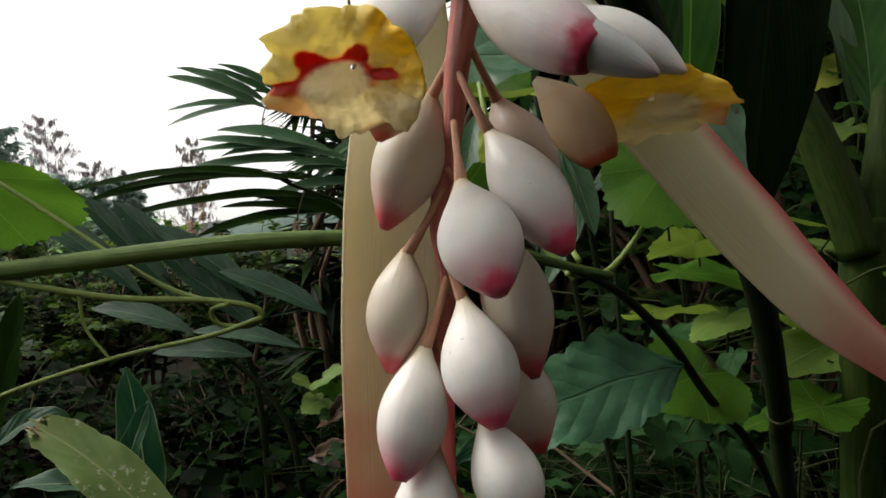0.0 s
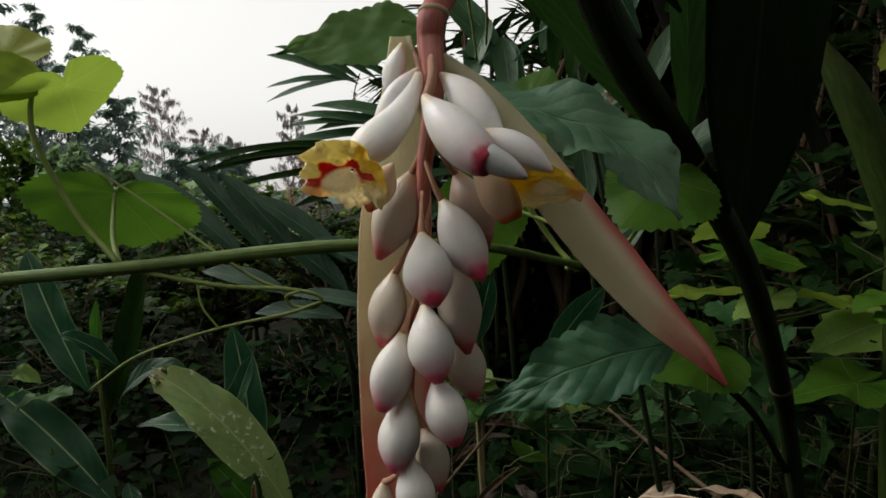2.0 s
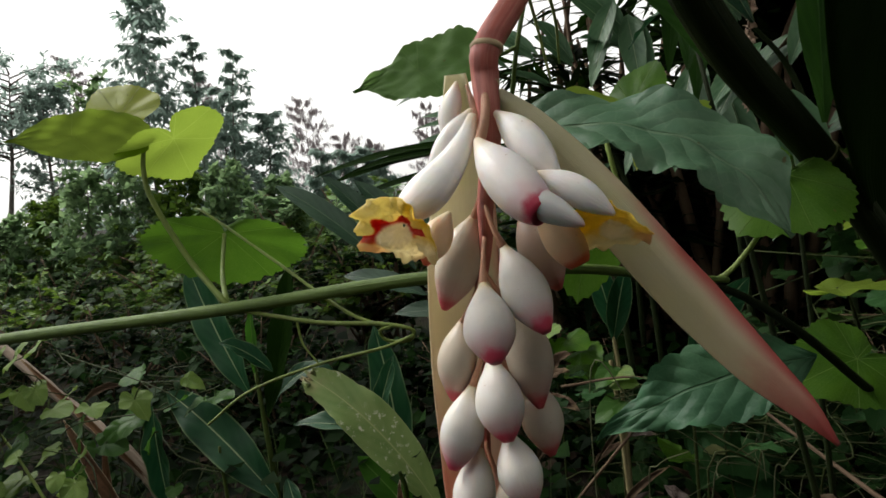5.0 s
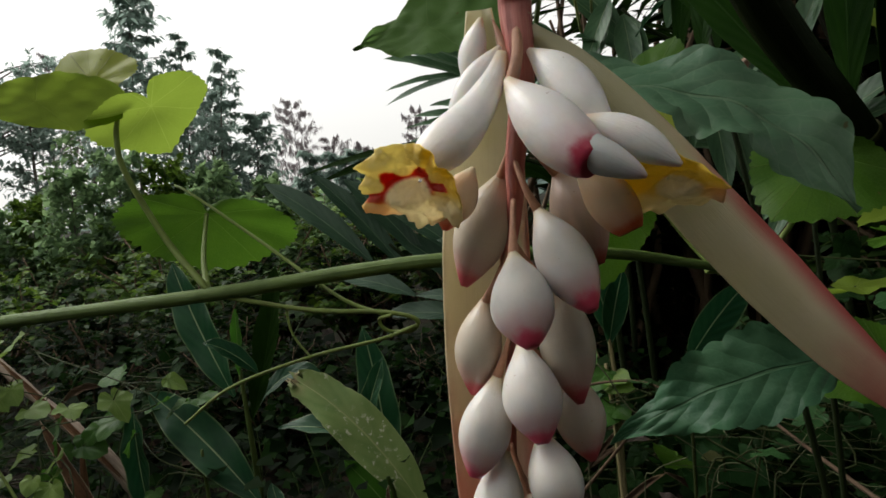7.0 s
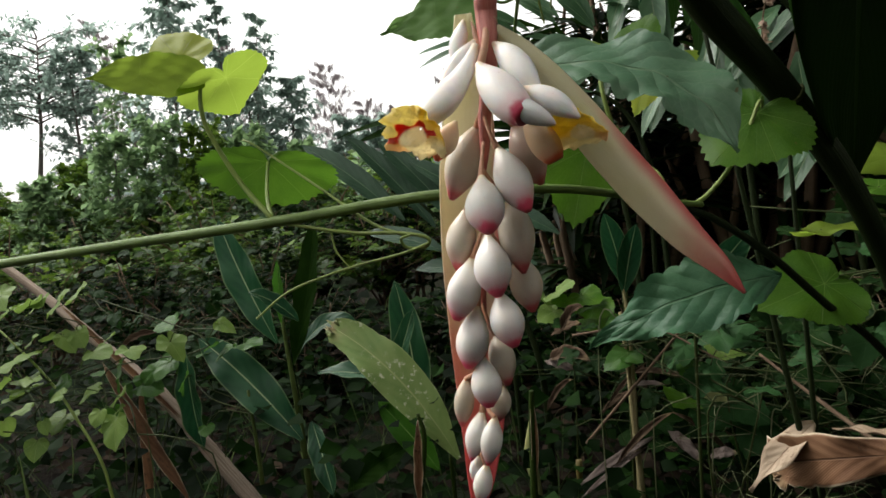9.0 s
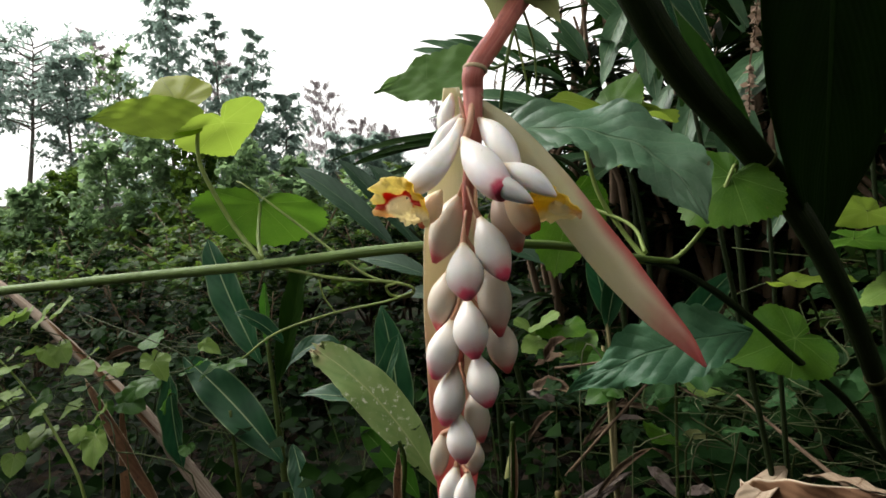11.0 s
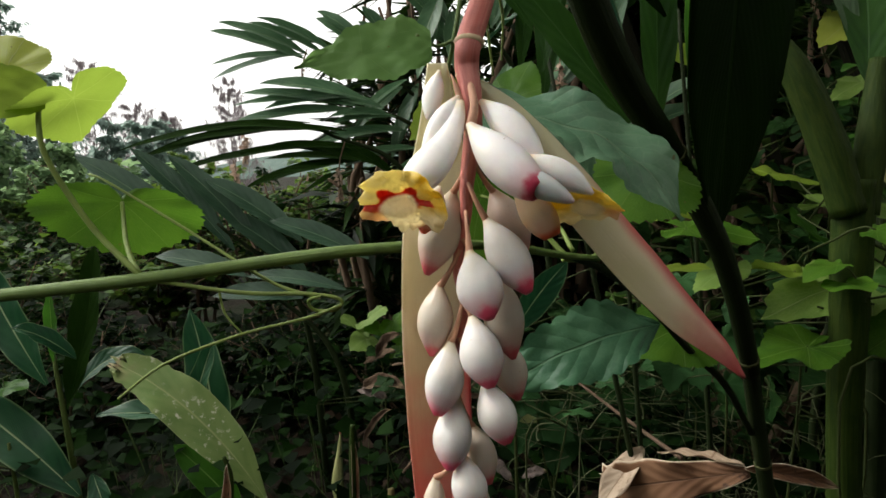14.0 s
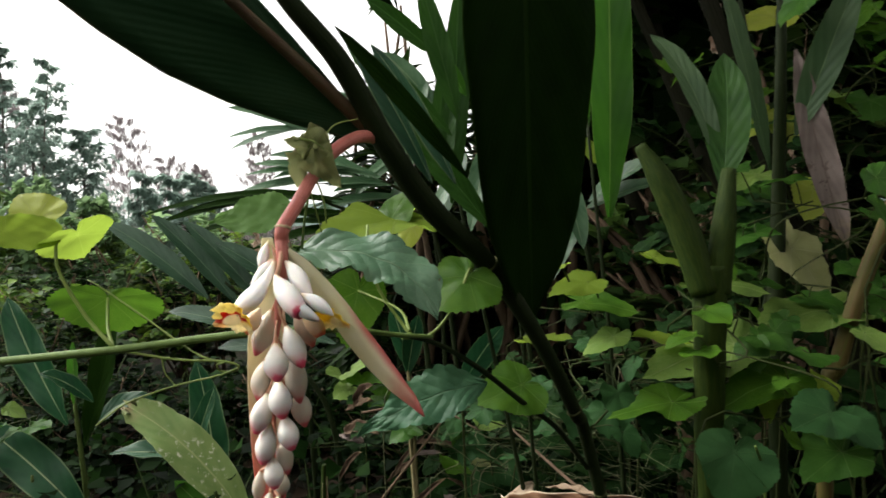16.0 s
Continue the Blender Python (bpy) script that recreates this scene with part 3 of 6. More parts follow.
def pod(base, tip, half, shape=PLUMP, bend=(0, 0, 0), flat=0.9, seed=0, nv=26, seg=20):
    """A plump bud from its foot to its point, of three folded petals."""
    geo = Geo()
    rng = random.Random(seed)
    ph = rng.uniform(0, 6.28)
    b, t = V(base), V(tip)
    mid = (b + t) / 2 + V(bend)
    side = None
    rows_, uvs = [], []
    for i in range(nv):
        s = i / (nv - 1)
        s2 = s - 0.035 * math.sin(6.28 * s) * 0.8
        c = b * (1 - s2) ** 2 + 2 * mid * s2 * (1 - s2) + t * s2 * s2
        d = (2 * (1 - s2) * (mid - b) + 2 * s2 * (t - mid)).normalized()
        if side is None:
            side = d.cross(V((0.1, 1, 0.1))).normalized()
        side = (side - d * side.dot(d)).normalized()
        up = d.cross(side)
        w = half * ramp(shape, s2)
        row = []
        for j in range(seg):
            a = 6.2832 * j / seg
            q = w * (1 + 0.035 * math.sin(3 * a + ph) + 0.02 * math.sin(2 * a + 5 * s + ph) - 0.05 * max(0.0, math.cos(a + ph)) ** 12)
            row.append(c + q * (math.cos(a) * side + flat * math.sin(a) * up))
        rows_.append(row)
        uvs.append([(j / seg, s2) for j in range(seg)])
    o = geo.grid(rows_, uvs, True)
    geo.f.append(tuple(o + j for j in reversed(range(seg))))
    geo.f.append(tuple(o + (nv - 1) * seg + j for j in range(seg)))
    return geo


def trough(path, halves, facing, depth=0.6, nu=15, nv=40, ridge=0.0):
    """A boat-shaped bract along a line, hollow towards facing."""
    geo = Geo()
    line = spline(path, nv)
    rows_, uvs = [], []
    up0 = V(facing).normalized()
    for i, c in enumerate(line):
        d = (line[min(i + 1, nv - 1)] - line[max(i - 1, 0)]).normalized()
        side = d.cross(up0).normalized()
        nrm = side.cross(d)
        s = i / (nv - 1)
        w = ramp(halves, s)
        row, uvr = [], []
        for j in range(nu):
            u = 2 * j / (nu - 1) - 1
            z = depth * w * (abs(u) ** 1.6) + ridge * w * max(0.0, 1 - abs(u - 0.35) * 5)
            row.append(c + side * (w * math.sin(u * 1.35) / math.sin(1.35)) + nrm * (z + 0.00025 * math.sin(19 * s + 5 * u)))
            uvr.append((j / (nu - 1), s))
        rows_.append(row)
        uvs.append(uvr)
    geo.grid(rows_, uvs)
    return geo


def keeled(path, halves, facing, height=1.0, keel=0.4, nu=21, nv=48):
    """A folded bract along a line: two faces that meet in a rounded keel, at keel (-1 to 1) across, raised towards facing."""
    geo = Geo()
    line = spline(path, nv)
    rows_, uvs = [], []
    up0 = V(facing).normalized()
    for i, c in enumerate(line):
        d = (line[min(i + 1, nv - 1)] - line[max(i - 1, 0)]).normalized()
        side = d.cross(up0).normalized()
        nrm = side.cross(d)
        s = i / (nv - 1)
        w = ramp(halves, s)
        row, uvr = [], []
        for j in range(nu):
            u = v = 1 - 2 * j / (nu - 1)
            q = (v + 1) / (keel + 1) if v < keel else 1 - 0.62 * (v - keel) / (1 - keel)
            q = math.sqrt(q * q + 0.004) - 0.10 * math.exp(-((v - keel) / 0.16) ** 2)
            bulge = 0.16 * math.sin(math.pi * max(0.0, min(1.0, (v + 1) / (keel + 1))))
            ripple = 0.00022 * math.sin(21 * s + 4 * v) + 0.00016 * math.sin(47 * s - 3 * v)
            row.append(c - side * (w * u) + nrm * (w * height * (q + bulge - 0.45) + ripple))
            uvr.append((1 - j / (nu - 1), s))
        rows_.append(row)
        uvs.append(uvr)
    geo.grid(rows_, uvs)
    return geo


def frilled_lip(centre, axis, rx, ry, depth, seed=0, across=None):
    """A crumpled flower lip: a funnel open along axis with a frilled rim and a tongue bulging from its lower half."""
    geo = Geo()
    c, n = V(centre), V(axis).normalized()
    side = V(across) if across else V((0, 0, -1)).cross(n)
    side = (side - n * side.dot(n)).normalized()
    up = n.cross(side)
    if up.z < 0:
        up = -up
    off = V((seed * 7.3, seed * 3.1, 0))
    rings, spokes = 34, 120
    pts, uvs = [], []
    for i in range(rings):
        q = 0.04 + 0.96 * i / (rings - 1)
        row, uvr = [], []
        for j in range(spokes):
            a = 2 * math.pi * j / spokes
            ring = V((math.cos(a), math.sin(a), 0))
            big, mid, fine = (noise.noise(ring * f + off) for f in (1.3, 3.2, 8.0))
            rim = 1 + q * q * (0.18 * big + 0.15 * mid + 0.07 * fine)
            x, y = q * rim * math.cos(a), q * rim * math.sin(a)
            fall = -depth * (1 - q) ** 1.5
            frill = 0.34 * ry * q ** 3 * (mid + 0.35 * fine) + 0.22 * ry * q * q * math.cos(2 * a) + 0.16 * ry * q * noise.noise(V((x * 2.6, y * 2.6, 4.0 + seed)))
            tongue = 0.75 * depth * math.exp(-((x - 0.20) / 0.40) ** 2 - ((y + 0.26) / 0.34) ** 2)
            crumple = 0.05 * ry * noise.noise(V((x * 6, y * 6, seed))) + 0.03 * ry * noise.noise(V((x * 15, y * 15, seed)))
            row.append(c + side * (rx * x) + up * (ry * y) + n * (fall + frill + tongue + crumple))
            uvr.append((0.5 + 0.4 * x, 0.5 + 0.4 * y))
        pts.append(row)
        uvs.append(uvr)
    geo.grid(pts, uvs, True)
    return geo


def leaflets(geo, centres, dirs, ups, lengths, widths, bend=0.25):
    """Many small pointed leaves, four triangles each."""
    for c, d, u, L, w in zip(centres, dirs, ups, lengths, widths):
        s = d.cross(u)
        if s.length < 1e-5:
            s = d.orthogonal()
        s.normalize()
        n = s.cross(d)
        o = len(geo.v)
        mid = c + d * (0.45 * L)
        geo.v += [tuple(c), tuple(mid + s * w + n * (bend * w)), tuple(mid), tuple(mid - s * w + n * (bend * w)), tuple(c + d * L - n * (bend * L * 0.5))]
        geo.uv += [(0.5, 0), (1, 0.45), (0.5, 0.45), (0, 0.45), (0.5, 1)]
        geo.f += [(o, o + 1, o + 2), (o, o + 2, o + 3), (o + 2, o + 1, o + 4), (o + 2, o + 4, o + 3)]
    return geo


def rnd_dir(rng, flat=1.0):
    z = rng.uniform(-1, 1) * flat
    a = rng.uniform(0, 6.2832)
    r = math.sqrt(max(0.0, 1 - z * z))
    return V((r * math.cos(a), r * math.sin(a), z))


# ---------------------------------------------------------------- ground and distance
def build_ground():
    geo = Geo()
    n = 70
    pts, uvs = [], []
    for i in range(n):
        r = 0.0 if i == 0 else 0.25 * (1.155 ** i)
        ring = []
        for j in range(64):
            a = 6.2832 * j / 64
            x, y = r * math.cos(a), 1.5 + r * math.sin(a)
            z = 0.10 * noise.noise(V((x * 0.9, y * 0.9, 0))) + 0.05 * noise.noise(V((x * 3, y * 3, 2)))
            z += max(0.0, min(1.2, (x - 1.6) * 0.35)) * (1.0 if y > 0 else 0.0)
            ring.append((x, y, z if r < 60 else 0.0))
        pts.append(ring)
        uvs.append([(j / 64, i / n) for j in range(64)])
    geo.grid(pts, uvs, True)
    ob = part("ground", geo, M_SOIL, None)
    tagged(ob, "dark leaf-strewn soil under the undergrowth", "ground", kind="structure")


def build_hill():
    geo = Geo()
    pts, uvs = [], []
    for i in range(9):
        ring = []
        for j in range(90):
            x = -260 + 560 * j / 89
            s = i / 8
            top = 6 + 11 * math.exp(-((x - 10) / 90) ** 2) + 5 * noise.noise(V((x * 0.02, 0, 0))) + 1.5 * noise.noise(V((x * 0.15, 3, 0)))
            ring.append((x, 230 + 60 * s + 6 * noise.noise(V((x * 0.05, s * 3, 0))), -2 + top * math.sin(s * 1.57)))
        pts.append(ring)
        uvs.append([(j / 89, i / 8) for j in range(90)])
    geo.grid(pts, uvs)
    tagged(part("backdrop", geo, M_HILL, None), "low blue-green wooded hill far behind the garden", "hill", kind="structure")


build_ground()
build_hill()


# ---------------------------------------------------------------- trees, shrubs and thicket
def bush(where, size, count, leaf, material, label, seed, category="shrub", group="shrubs", droop=0.2, stems=9, upward=0.5, slim=0.42):
    """A shrub of forked stems with leaves along their twigs; size: half width, half depth, height."""
    rng = random.Random(seed)
    ob = thing("shrub", where, label, category, group)
    w = V(where)
    wood, crown = Geo(), Geo()
    tips = []
    for i in range(stems):
        a = rng.uniform(0, 6.28)
        q = math.sqrt(rng.random())
        end = w + V((q * size[0] * math.cos(a), q * size[1] * math.sin(a), size[2] * rng.uniform(0.55, 1.0) * (1 - 0.3 * q)))
        foot = w + V((0.15 * size[0] * rng.uniform(-1, 1), 0.15 * size[1] * rng.uniform(-1, 1), -0.05))
        mid = foot.lerp(end, 0.5) + V((rng.uniform(-1, 1), rng.uniform(-1, 1), 1)) * 0.10 * size[2]
        tube(wood, (foot, mid, end), [0.012 * size[2], 0.003 * size[2]], 7, 5)
        tips.append((foot, mid, end))
    C, D, U, L, W = [], [], [], [], []
    twigs = max(8, count // 14)
    for i in range(twigs):
        foot, mid, end = tips[i % stems]
        s = rng.uniform(0.15, 1.0)
        p = foot * (1 - s) ** 2 + 2 * mid * s * (1 - s) + end * s * s
        out = rnd_dir(rng)
        out.z = abs(out.z) * upward + rng.uniform(-droop, 0.3)
        out.normalize()
        reach = 0.42 * min(size[0], size[1], size[2]) * rng.uniform(0.5, 1.3)
        tube(wood, (p, p + out * reach * 0.5 + V((0, 0, 0.05 * reach)), p + out * reach), [0.0022 * size[2], 0.001 * size[2]], 3, 3)
        for j in range(14):
            f = 0.15 + 0.85 * j / 13
            c = p + out * reach * f
            sideways = out.cross(V((0, 0, 1)))
            if sideways.length < 0.01:
                sideways = V((1, 0, 0))
            sideways.normalize()
            d = (out * 0.6 + sideways * (1 if j % 2 else -1) * rng.uniform(0.6, 1.1) + V((0, 0, rng.uniform(-0.6, 0.3)))).normalized()
            C.append(c)
            D.append(d)
            U.append((V((0, 0, 1)) + 0.5 * rnd_dir(rng)).normalized())
            q = leaf * rng.uniform(0.55, 1.25)
            L.append(q)
            W.append(q * slim * rng.uniform(0.8, 1.15))
    leaflets(crown, C, D, U, L, W)
    part("branch", wood, M_TWIG, ob)["kind"] = "stuff"
    part("foliage", crown, material, ob)["kind"] = "stuff"
    return ob


def tree(where, height, spread, limbs, leaf, material, label, seed, style="tuft", crown_from=0.35, trunk=0.03, lean=(0, 0), per=16, group="trees"):
    """A tree: tapered trunk, limbs and a loose crown with gaps."""
    rng = random.Random(seed)
    ob = thing("tree", where, label, "tree", group)
    w = V(where)
    top = w + V((lean[0], lean[1], height))
    mid = w.lerp(top, 0.5) + V((rng.uniform(-1, 1), rng.uniform(-1, 1), 0)) * 0.04 * height
    wood, limb, crown = Geo(), Geo(), Geo()
    tube(wood, (w, mid, top), [trunk * height, trunk * height * 0.6, trunk * 0.10 * height], 14, 8, 0.06, seed)
    C, D, U, L, W = [], [], [], [], []

    def leaves_on(p, out, reach, n):
        for j in range(n):
            f = 0.1 + 0.9 * (j + rng.random()) / n
            c = p + out * reach * f + V((0, 0, -0.12 * reach * f * f))
            if style == "weep":
                d = (V((0, 0, -1)) + 0.45 * rnd_dir(rng)).normalized()
            elif style == "tier":
                d = (out * 0.5 + 0.7 * rnd_dir(rng, 0.4) + V((0, 0, -0.55))).normalized()
            else:
                d = (out * 0.5 + rnd_dir(rng)).normalized()
            q = leaf * rng.uniform(0.6, 1.3)
            C.append(c + (0.14 if style in ("tier", "tuft") else 0.05) * reach * rnd_dir(rng))
            D.append(d)
            U.append((V((0, 0, 1)) + 0.6 * rnd_dir(rng)).normalized())
            L.append(q)
            W.append(q * (0.05 if style == "weep" else 0.26 if style in ("tier", "flat") else 0.34))

    for i in range(limbs):
        s = crown_from + (1 - crown_from) * (i + rng.random()) / limbs
        p = w * (1 - s) ** 2 + 2 * mid * s * (1 - s) + top * s * s
        a = i * 2.4 + rng.uniform(-0.5, 0.5)
        q = spread * rng.uniform(0.5, 1.1) * (1.05 - 0.75 * (s - crown_from) / (1 - crown_from)) if style != "flat" else spread * rng.uniform(0.6, 1.1)
        rise = {"tuft": 0.35, "tier": 0.25, "weep": 0.5, "flat": 0.18}[style]
        out = V((math.cos(a), math.sin(a), rise * rng.uniform(0.4, 1.4))).normalized()
        end = p + out * q
        tube(limb, (p, p.lerp(end, 0.5) + V((0, 0, 0.06 * q)), end), [trunk * 0.28 * height, trunk * 0.06 * height], 6, 5)
        twigs = 9 if material is F_HAZED else 5 if style != "weep" else 6
        for k in range(twigs):
            f = (0.0 if style == "tier" else 0.3) + (1.0 if style == "tier" else 0.7) * (k + rng.random()) / twigs
            tp = p.lerp(end, f)
            od = (out + 0.9 * rnd_dir(rng, 0.3 if style == "flat" else 0.8)).normalized()
            if style == "weep":
                od = (od * 0.6 + V((0, 0, 0.5 * rng.random()))).normalized()
            reach = q * (rng.uniform(0.45, 0.9) if style in ("tier", "tuft") else rng.uniform(0.25, 0.5))
            tube(limb, (tp, tp + od * reach * 0.5, tp + od * reach + V((0, 0, -0.1 * reach))), [trunk * 0.08 * height, trunk * 0.03 * height], 3, 3)
            leaves_on(tp, od, reach, per)
    if material is F_HAZED:
        L, W = [0.95 * q for q in L], [0.85 * q for q in W]
    leaflets(crown, C, D, U, L, W)
    bark_m = M_DARKTRUNK if material is F_DEEP else M_TRUNK
    part("trunk", wood, bark_m, ob)
    part("limb", limb, bark_m, ob)["kind"] = "stuff"
    part("crown", crown, material, ob)["kind"] = "stuff"
    return ob


# far trees against the sky, with haze mixed into their leaf colours
SLENDER, SPIRE = "tall slender tree with whorls of drooping leaves tinted by haze", "young spire-shaped tree with drooping leaf tiers"
tree((-7.673, 9.000, 0.0), 4.75, 0.95, 52, 0.14, F_HAZED, SLENDER, 3, "tier", 0.15, 0.008, (0.0, 0.1), 9)
tree((-6.897, 9.200, 0.0), 4.045, 0.40, 34, 0.10, F_HAZED, SPIRE, 13, "tier", 0.25, 0.008, (0.0, 0), 7)
tree((-6.429, 9.500, 0.0), 3.753, 0.45, 34, 0.10, F_HAZED, SPIRE, 4, "tier", 0.25, 0.008, (0.05, 0), 8)
tree((-7.015, 10.000, 0.0), 3.340, 0.60, 34, 0.115, F_HAZED, SPIRE, 14, "tier", 0.25, 0.012, (0.0, 0), 9)
tree((-6.295, 10.000, 0.0), 2.842, 0.60, 34, 0.115, F_HAZED, SPIRE, 16, "tier", 0.25, 0.012, (0.1, 0), 9)
tree((-13.730, 11.000, 0.0), 4.574, 1.45, 40, 0.13, F_HAZED, "spreading tree with flat layered crown and bent limb", 5, "flat", 0.6, 0.016, (0.75, 0.2), 18)
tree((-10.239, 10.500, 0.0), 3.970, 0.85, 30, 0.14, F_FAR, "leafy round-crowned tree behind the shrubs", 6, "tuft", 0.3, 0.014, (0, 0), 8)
tree((-12.526, 11.500, 0.0), 4.196, 0.9, 30, 0.14, F_HAZED, "leafy round-crowned tree behind the shrubs", 26, "tuft", 0.3, 0.014, (0, 0), 7)
tree((-15.908, 10.000, 0.0), 4.767, 1.6, 44, 0.13, F_HAZED, "spreading tree with flat layered crown and bent limb", 15, "flat", 0.5, 0.018, (0.3, 0), 18)
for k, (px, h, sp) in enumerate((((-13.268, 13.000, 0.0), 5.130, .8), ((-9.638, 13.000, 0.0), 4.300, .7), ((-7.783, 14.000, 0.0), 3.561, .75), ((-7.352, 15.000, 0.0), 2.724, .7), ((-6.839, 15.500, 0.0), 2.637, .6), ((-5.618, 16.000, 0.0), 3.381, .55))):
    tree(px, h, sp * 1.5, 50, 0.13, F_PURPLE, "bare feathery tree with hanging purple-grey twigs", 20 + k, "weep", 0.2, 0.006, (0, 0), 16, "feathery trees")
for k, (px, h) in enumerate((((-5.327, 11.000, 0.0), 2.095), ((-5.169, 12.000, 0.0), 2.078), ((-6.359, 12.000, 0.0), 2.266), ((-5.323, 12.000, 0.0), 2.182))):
    tree(px, h, 0.5, 18, 0.15, F_HAZED, "small bushy tree with narrow leaves", 40 + k, "tier", 0.15, 0.010, (0, 0), 12)

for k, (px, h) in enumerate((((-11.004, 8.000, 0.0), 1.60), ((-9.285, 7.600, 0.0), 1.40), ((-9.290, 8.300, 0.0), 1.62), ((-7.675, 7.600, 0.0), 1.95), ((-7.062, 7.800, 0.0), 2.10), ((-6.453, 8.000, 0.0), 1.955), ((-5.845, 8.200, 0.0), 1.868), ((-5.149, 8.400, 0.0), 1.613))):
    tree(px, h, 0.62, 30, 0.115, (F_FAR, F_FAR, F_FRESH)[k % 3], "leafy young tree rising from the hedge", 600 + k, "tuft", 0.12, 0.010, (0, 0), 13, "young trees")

# hedge of shrubs in the middle distance
rng = random.Random(7)
# Every third left shrub takes shade-dark F_LOW for the hedge's dark gaps.
for k in range(34):
    x = -6.2 + 0.30 * k + rng.uniform(-0.15, 0.15)
    y = 5.2 + rng.uniform(-1.0, 1.6)
    h = 1.05 + rng.uniform(-0.15, 0.30) + 0.10 * (y - 5.2) + (0.32 if -2.4 < x < 0.2 else 0.0)
    if x > 0.6:
        h += 0.9 * min(1.0, (x - 0.6) / 1.2)
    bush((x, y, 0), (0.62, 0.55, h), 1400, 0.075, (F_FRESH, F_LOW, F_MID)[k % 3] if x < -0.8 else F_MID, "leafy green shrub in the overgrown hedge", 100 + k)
for k in range(20):
    x = -4.2 + 0.27 * k + rng.uniform(-0.1, 0.1)
    y = 3.0 + rng.uniform(-0.5, 0.6) + (0.4 if x < -1 else 0.0)
    h = 0.70 + rng.uniform(-0.12, 0.18) + (0.12 if x < -1.6 else 0)
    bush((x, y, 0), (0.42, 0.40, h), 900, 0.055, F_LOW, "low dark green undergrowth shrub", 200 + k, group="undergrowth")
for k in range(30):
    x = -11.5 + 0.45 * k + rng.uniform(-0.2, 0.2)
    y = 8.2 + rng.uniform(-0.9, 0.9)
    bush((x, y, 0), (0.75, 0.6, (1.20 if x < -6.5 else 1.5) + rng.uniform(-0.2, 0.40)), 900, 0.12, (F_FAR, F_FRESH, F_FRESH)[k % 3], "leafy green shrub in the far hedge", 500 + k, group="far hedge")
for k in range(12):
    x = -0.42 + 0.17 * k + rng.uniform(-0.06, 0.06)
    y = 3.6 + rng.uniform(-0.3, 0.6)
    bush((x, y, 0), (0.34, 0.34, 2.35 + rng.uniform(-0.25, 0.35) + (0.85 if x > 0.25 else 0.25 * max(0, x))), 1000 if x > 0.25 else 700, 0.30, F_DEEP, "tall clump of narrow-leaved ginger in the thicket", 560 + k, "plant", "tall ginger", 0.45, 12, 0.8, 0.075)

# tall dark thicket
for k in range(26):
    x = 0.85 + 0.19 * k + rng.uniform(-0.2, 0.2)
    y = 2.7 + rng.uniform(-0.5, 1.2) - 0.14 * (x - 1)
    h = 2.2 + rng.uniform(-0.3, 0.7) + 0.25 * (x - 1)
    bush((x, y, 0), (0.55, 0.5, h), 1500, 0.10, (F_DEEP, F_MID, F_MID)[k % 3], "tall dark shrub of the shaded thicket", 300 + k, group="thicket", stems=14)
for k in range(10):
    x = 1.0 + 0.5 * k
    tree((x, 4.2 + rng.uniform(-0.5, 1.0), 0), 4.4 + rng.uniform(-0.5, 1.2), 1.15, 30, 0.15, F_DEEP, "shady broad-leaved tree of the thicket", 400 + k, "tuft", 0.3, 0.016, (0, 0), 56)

# Trees added to shade the thicket; their crowns are largely out of view.
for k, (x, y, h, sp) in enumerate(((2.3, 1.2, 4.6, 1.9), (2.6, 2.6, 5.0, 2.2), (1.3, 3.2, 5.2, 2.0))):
    tree((x, y, 0), h, sp, 46, 0.10, F_DEEP, "added tree whose crown keeps sky light off the thicket", 450 + k, "flat", 0.55, 0.014, (-0.7, 0), 80, "shade trees")

# Leaning trees added as a light-blocking roof above the view.
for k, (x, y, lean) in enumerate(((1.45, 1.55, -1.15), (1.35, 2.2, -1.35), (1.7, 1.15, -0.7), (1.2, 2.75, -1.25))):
    tree((x, y, 0), 3.35 + 0.12 * k, 0.95, 34, 0.13, F_DEEP, "added leaning tree that blocks sky light over the undergrowth", 470 + k, "flat", 0.84, 0.012, (lean, 0), 60, "shade trees")


# unseen hedge added behind the camera to close the place and cut frontal light
for k in range(22):
    a = math.pi + math.pi * (k + 0.5) / 22 + rng.uniform(-0.05, 0.05)
    near = math.cos(a) > -0.45
    q = (1.75 if near else 2.8) + rng.uniform(-0.1, 0.4)
    bush((0.1 + 1.25 * q * math.cos(a), 0.2 + q * math.sin(a), 0), (0.62, 0.5, (3.3 if near else 2.1) + rng.uniform(-0.3, 0.5)), 2600 if near else 1500, 0.13, (F_MID, F_DEEP)[k % 2], "added unseen shrub that blocks light from behind the camera", 800 + k, group="rear hedge", stems=14)


# ---------------------------------------------------------------- flowering shell ginger
plant = thing("shell_ginger", (0.50, 0.82, 0.0), "flowering shell ginger with leaning dark green cane and hanging white buds", "plant")

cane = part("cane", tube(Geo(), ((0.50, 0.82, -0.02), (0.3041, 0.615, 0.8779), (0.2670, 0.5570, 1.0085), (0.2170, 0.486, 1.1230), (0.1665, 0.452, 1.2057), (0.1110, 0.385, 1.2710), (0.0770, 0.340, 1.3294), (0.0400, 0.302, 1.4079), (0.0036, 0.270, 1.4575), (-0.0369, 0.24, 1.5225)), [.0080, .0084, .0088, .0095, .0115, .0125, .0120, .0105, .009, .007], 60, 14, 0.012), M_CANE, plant)
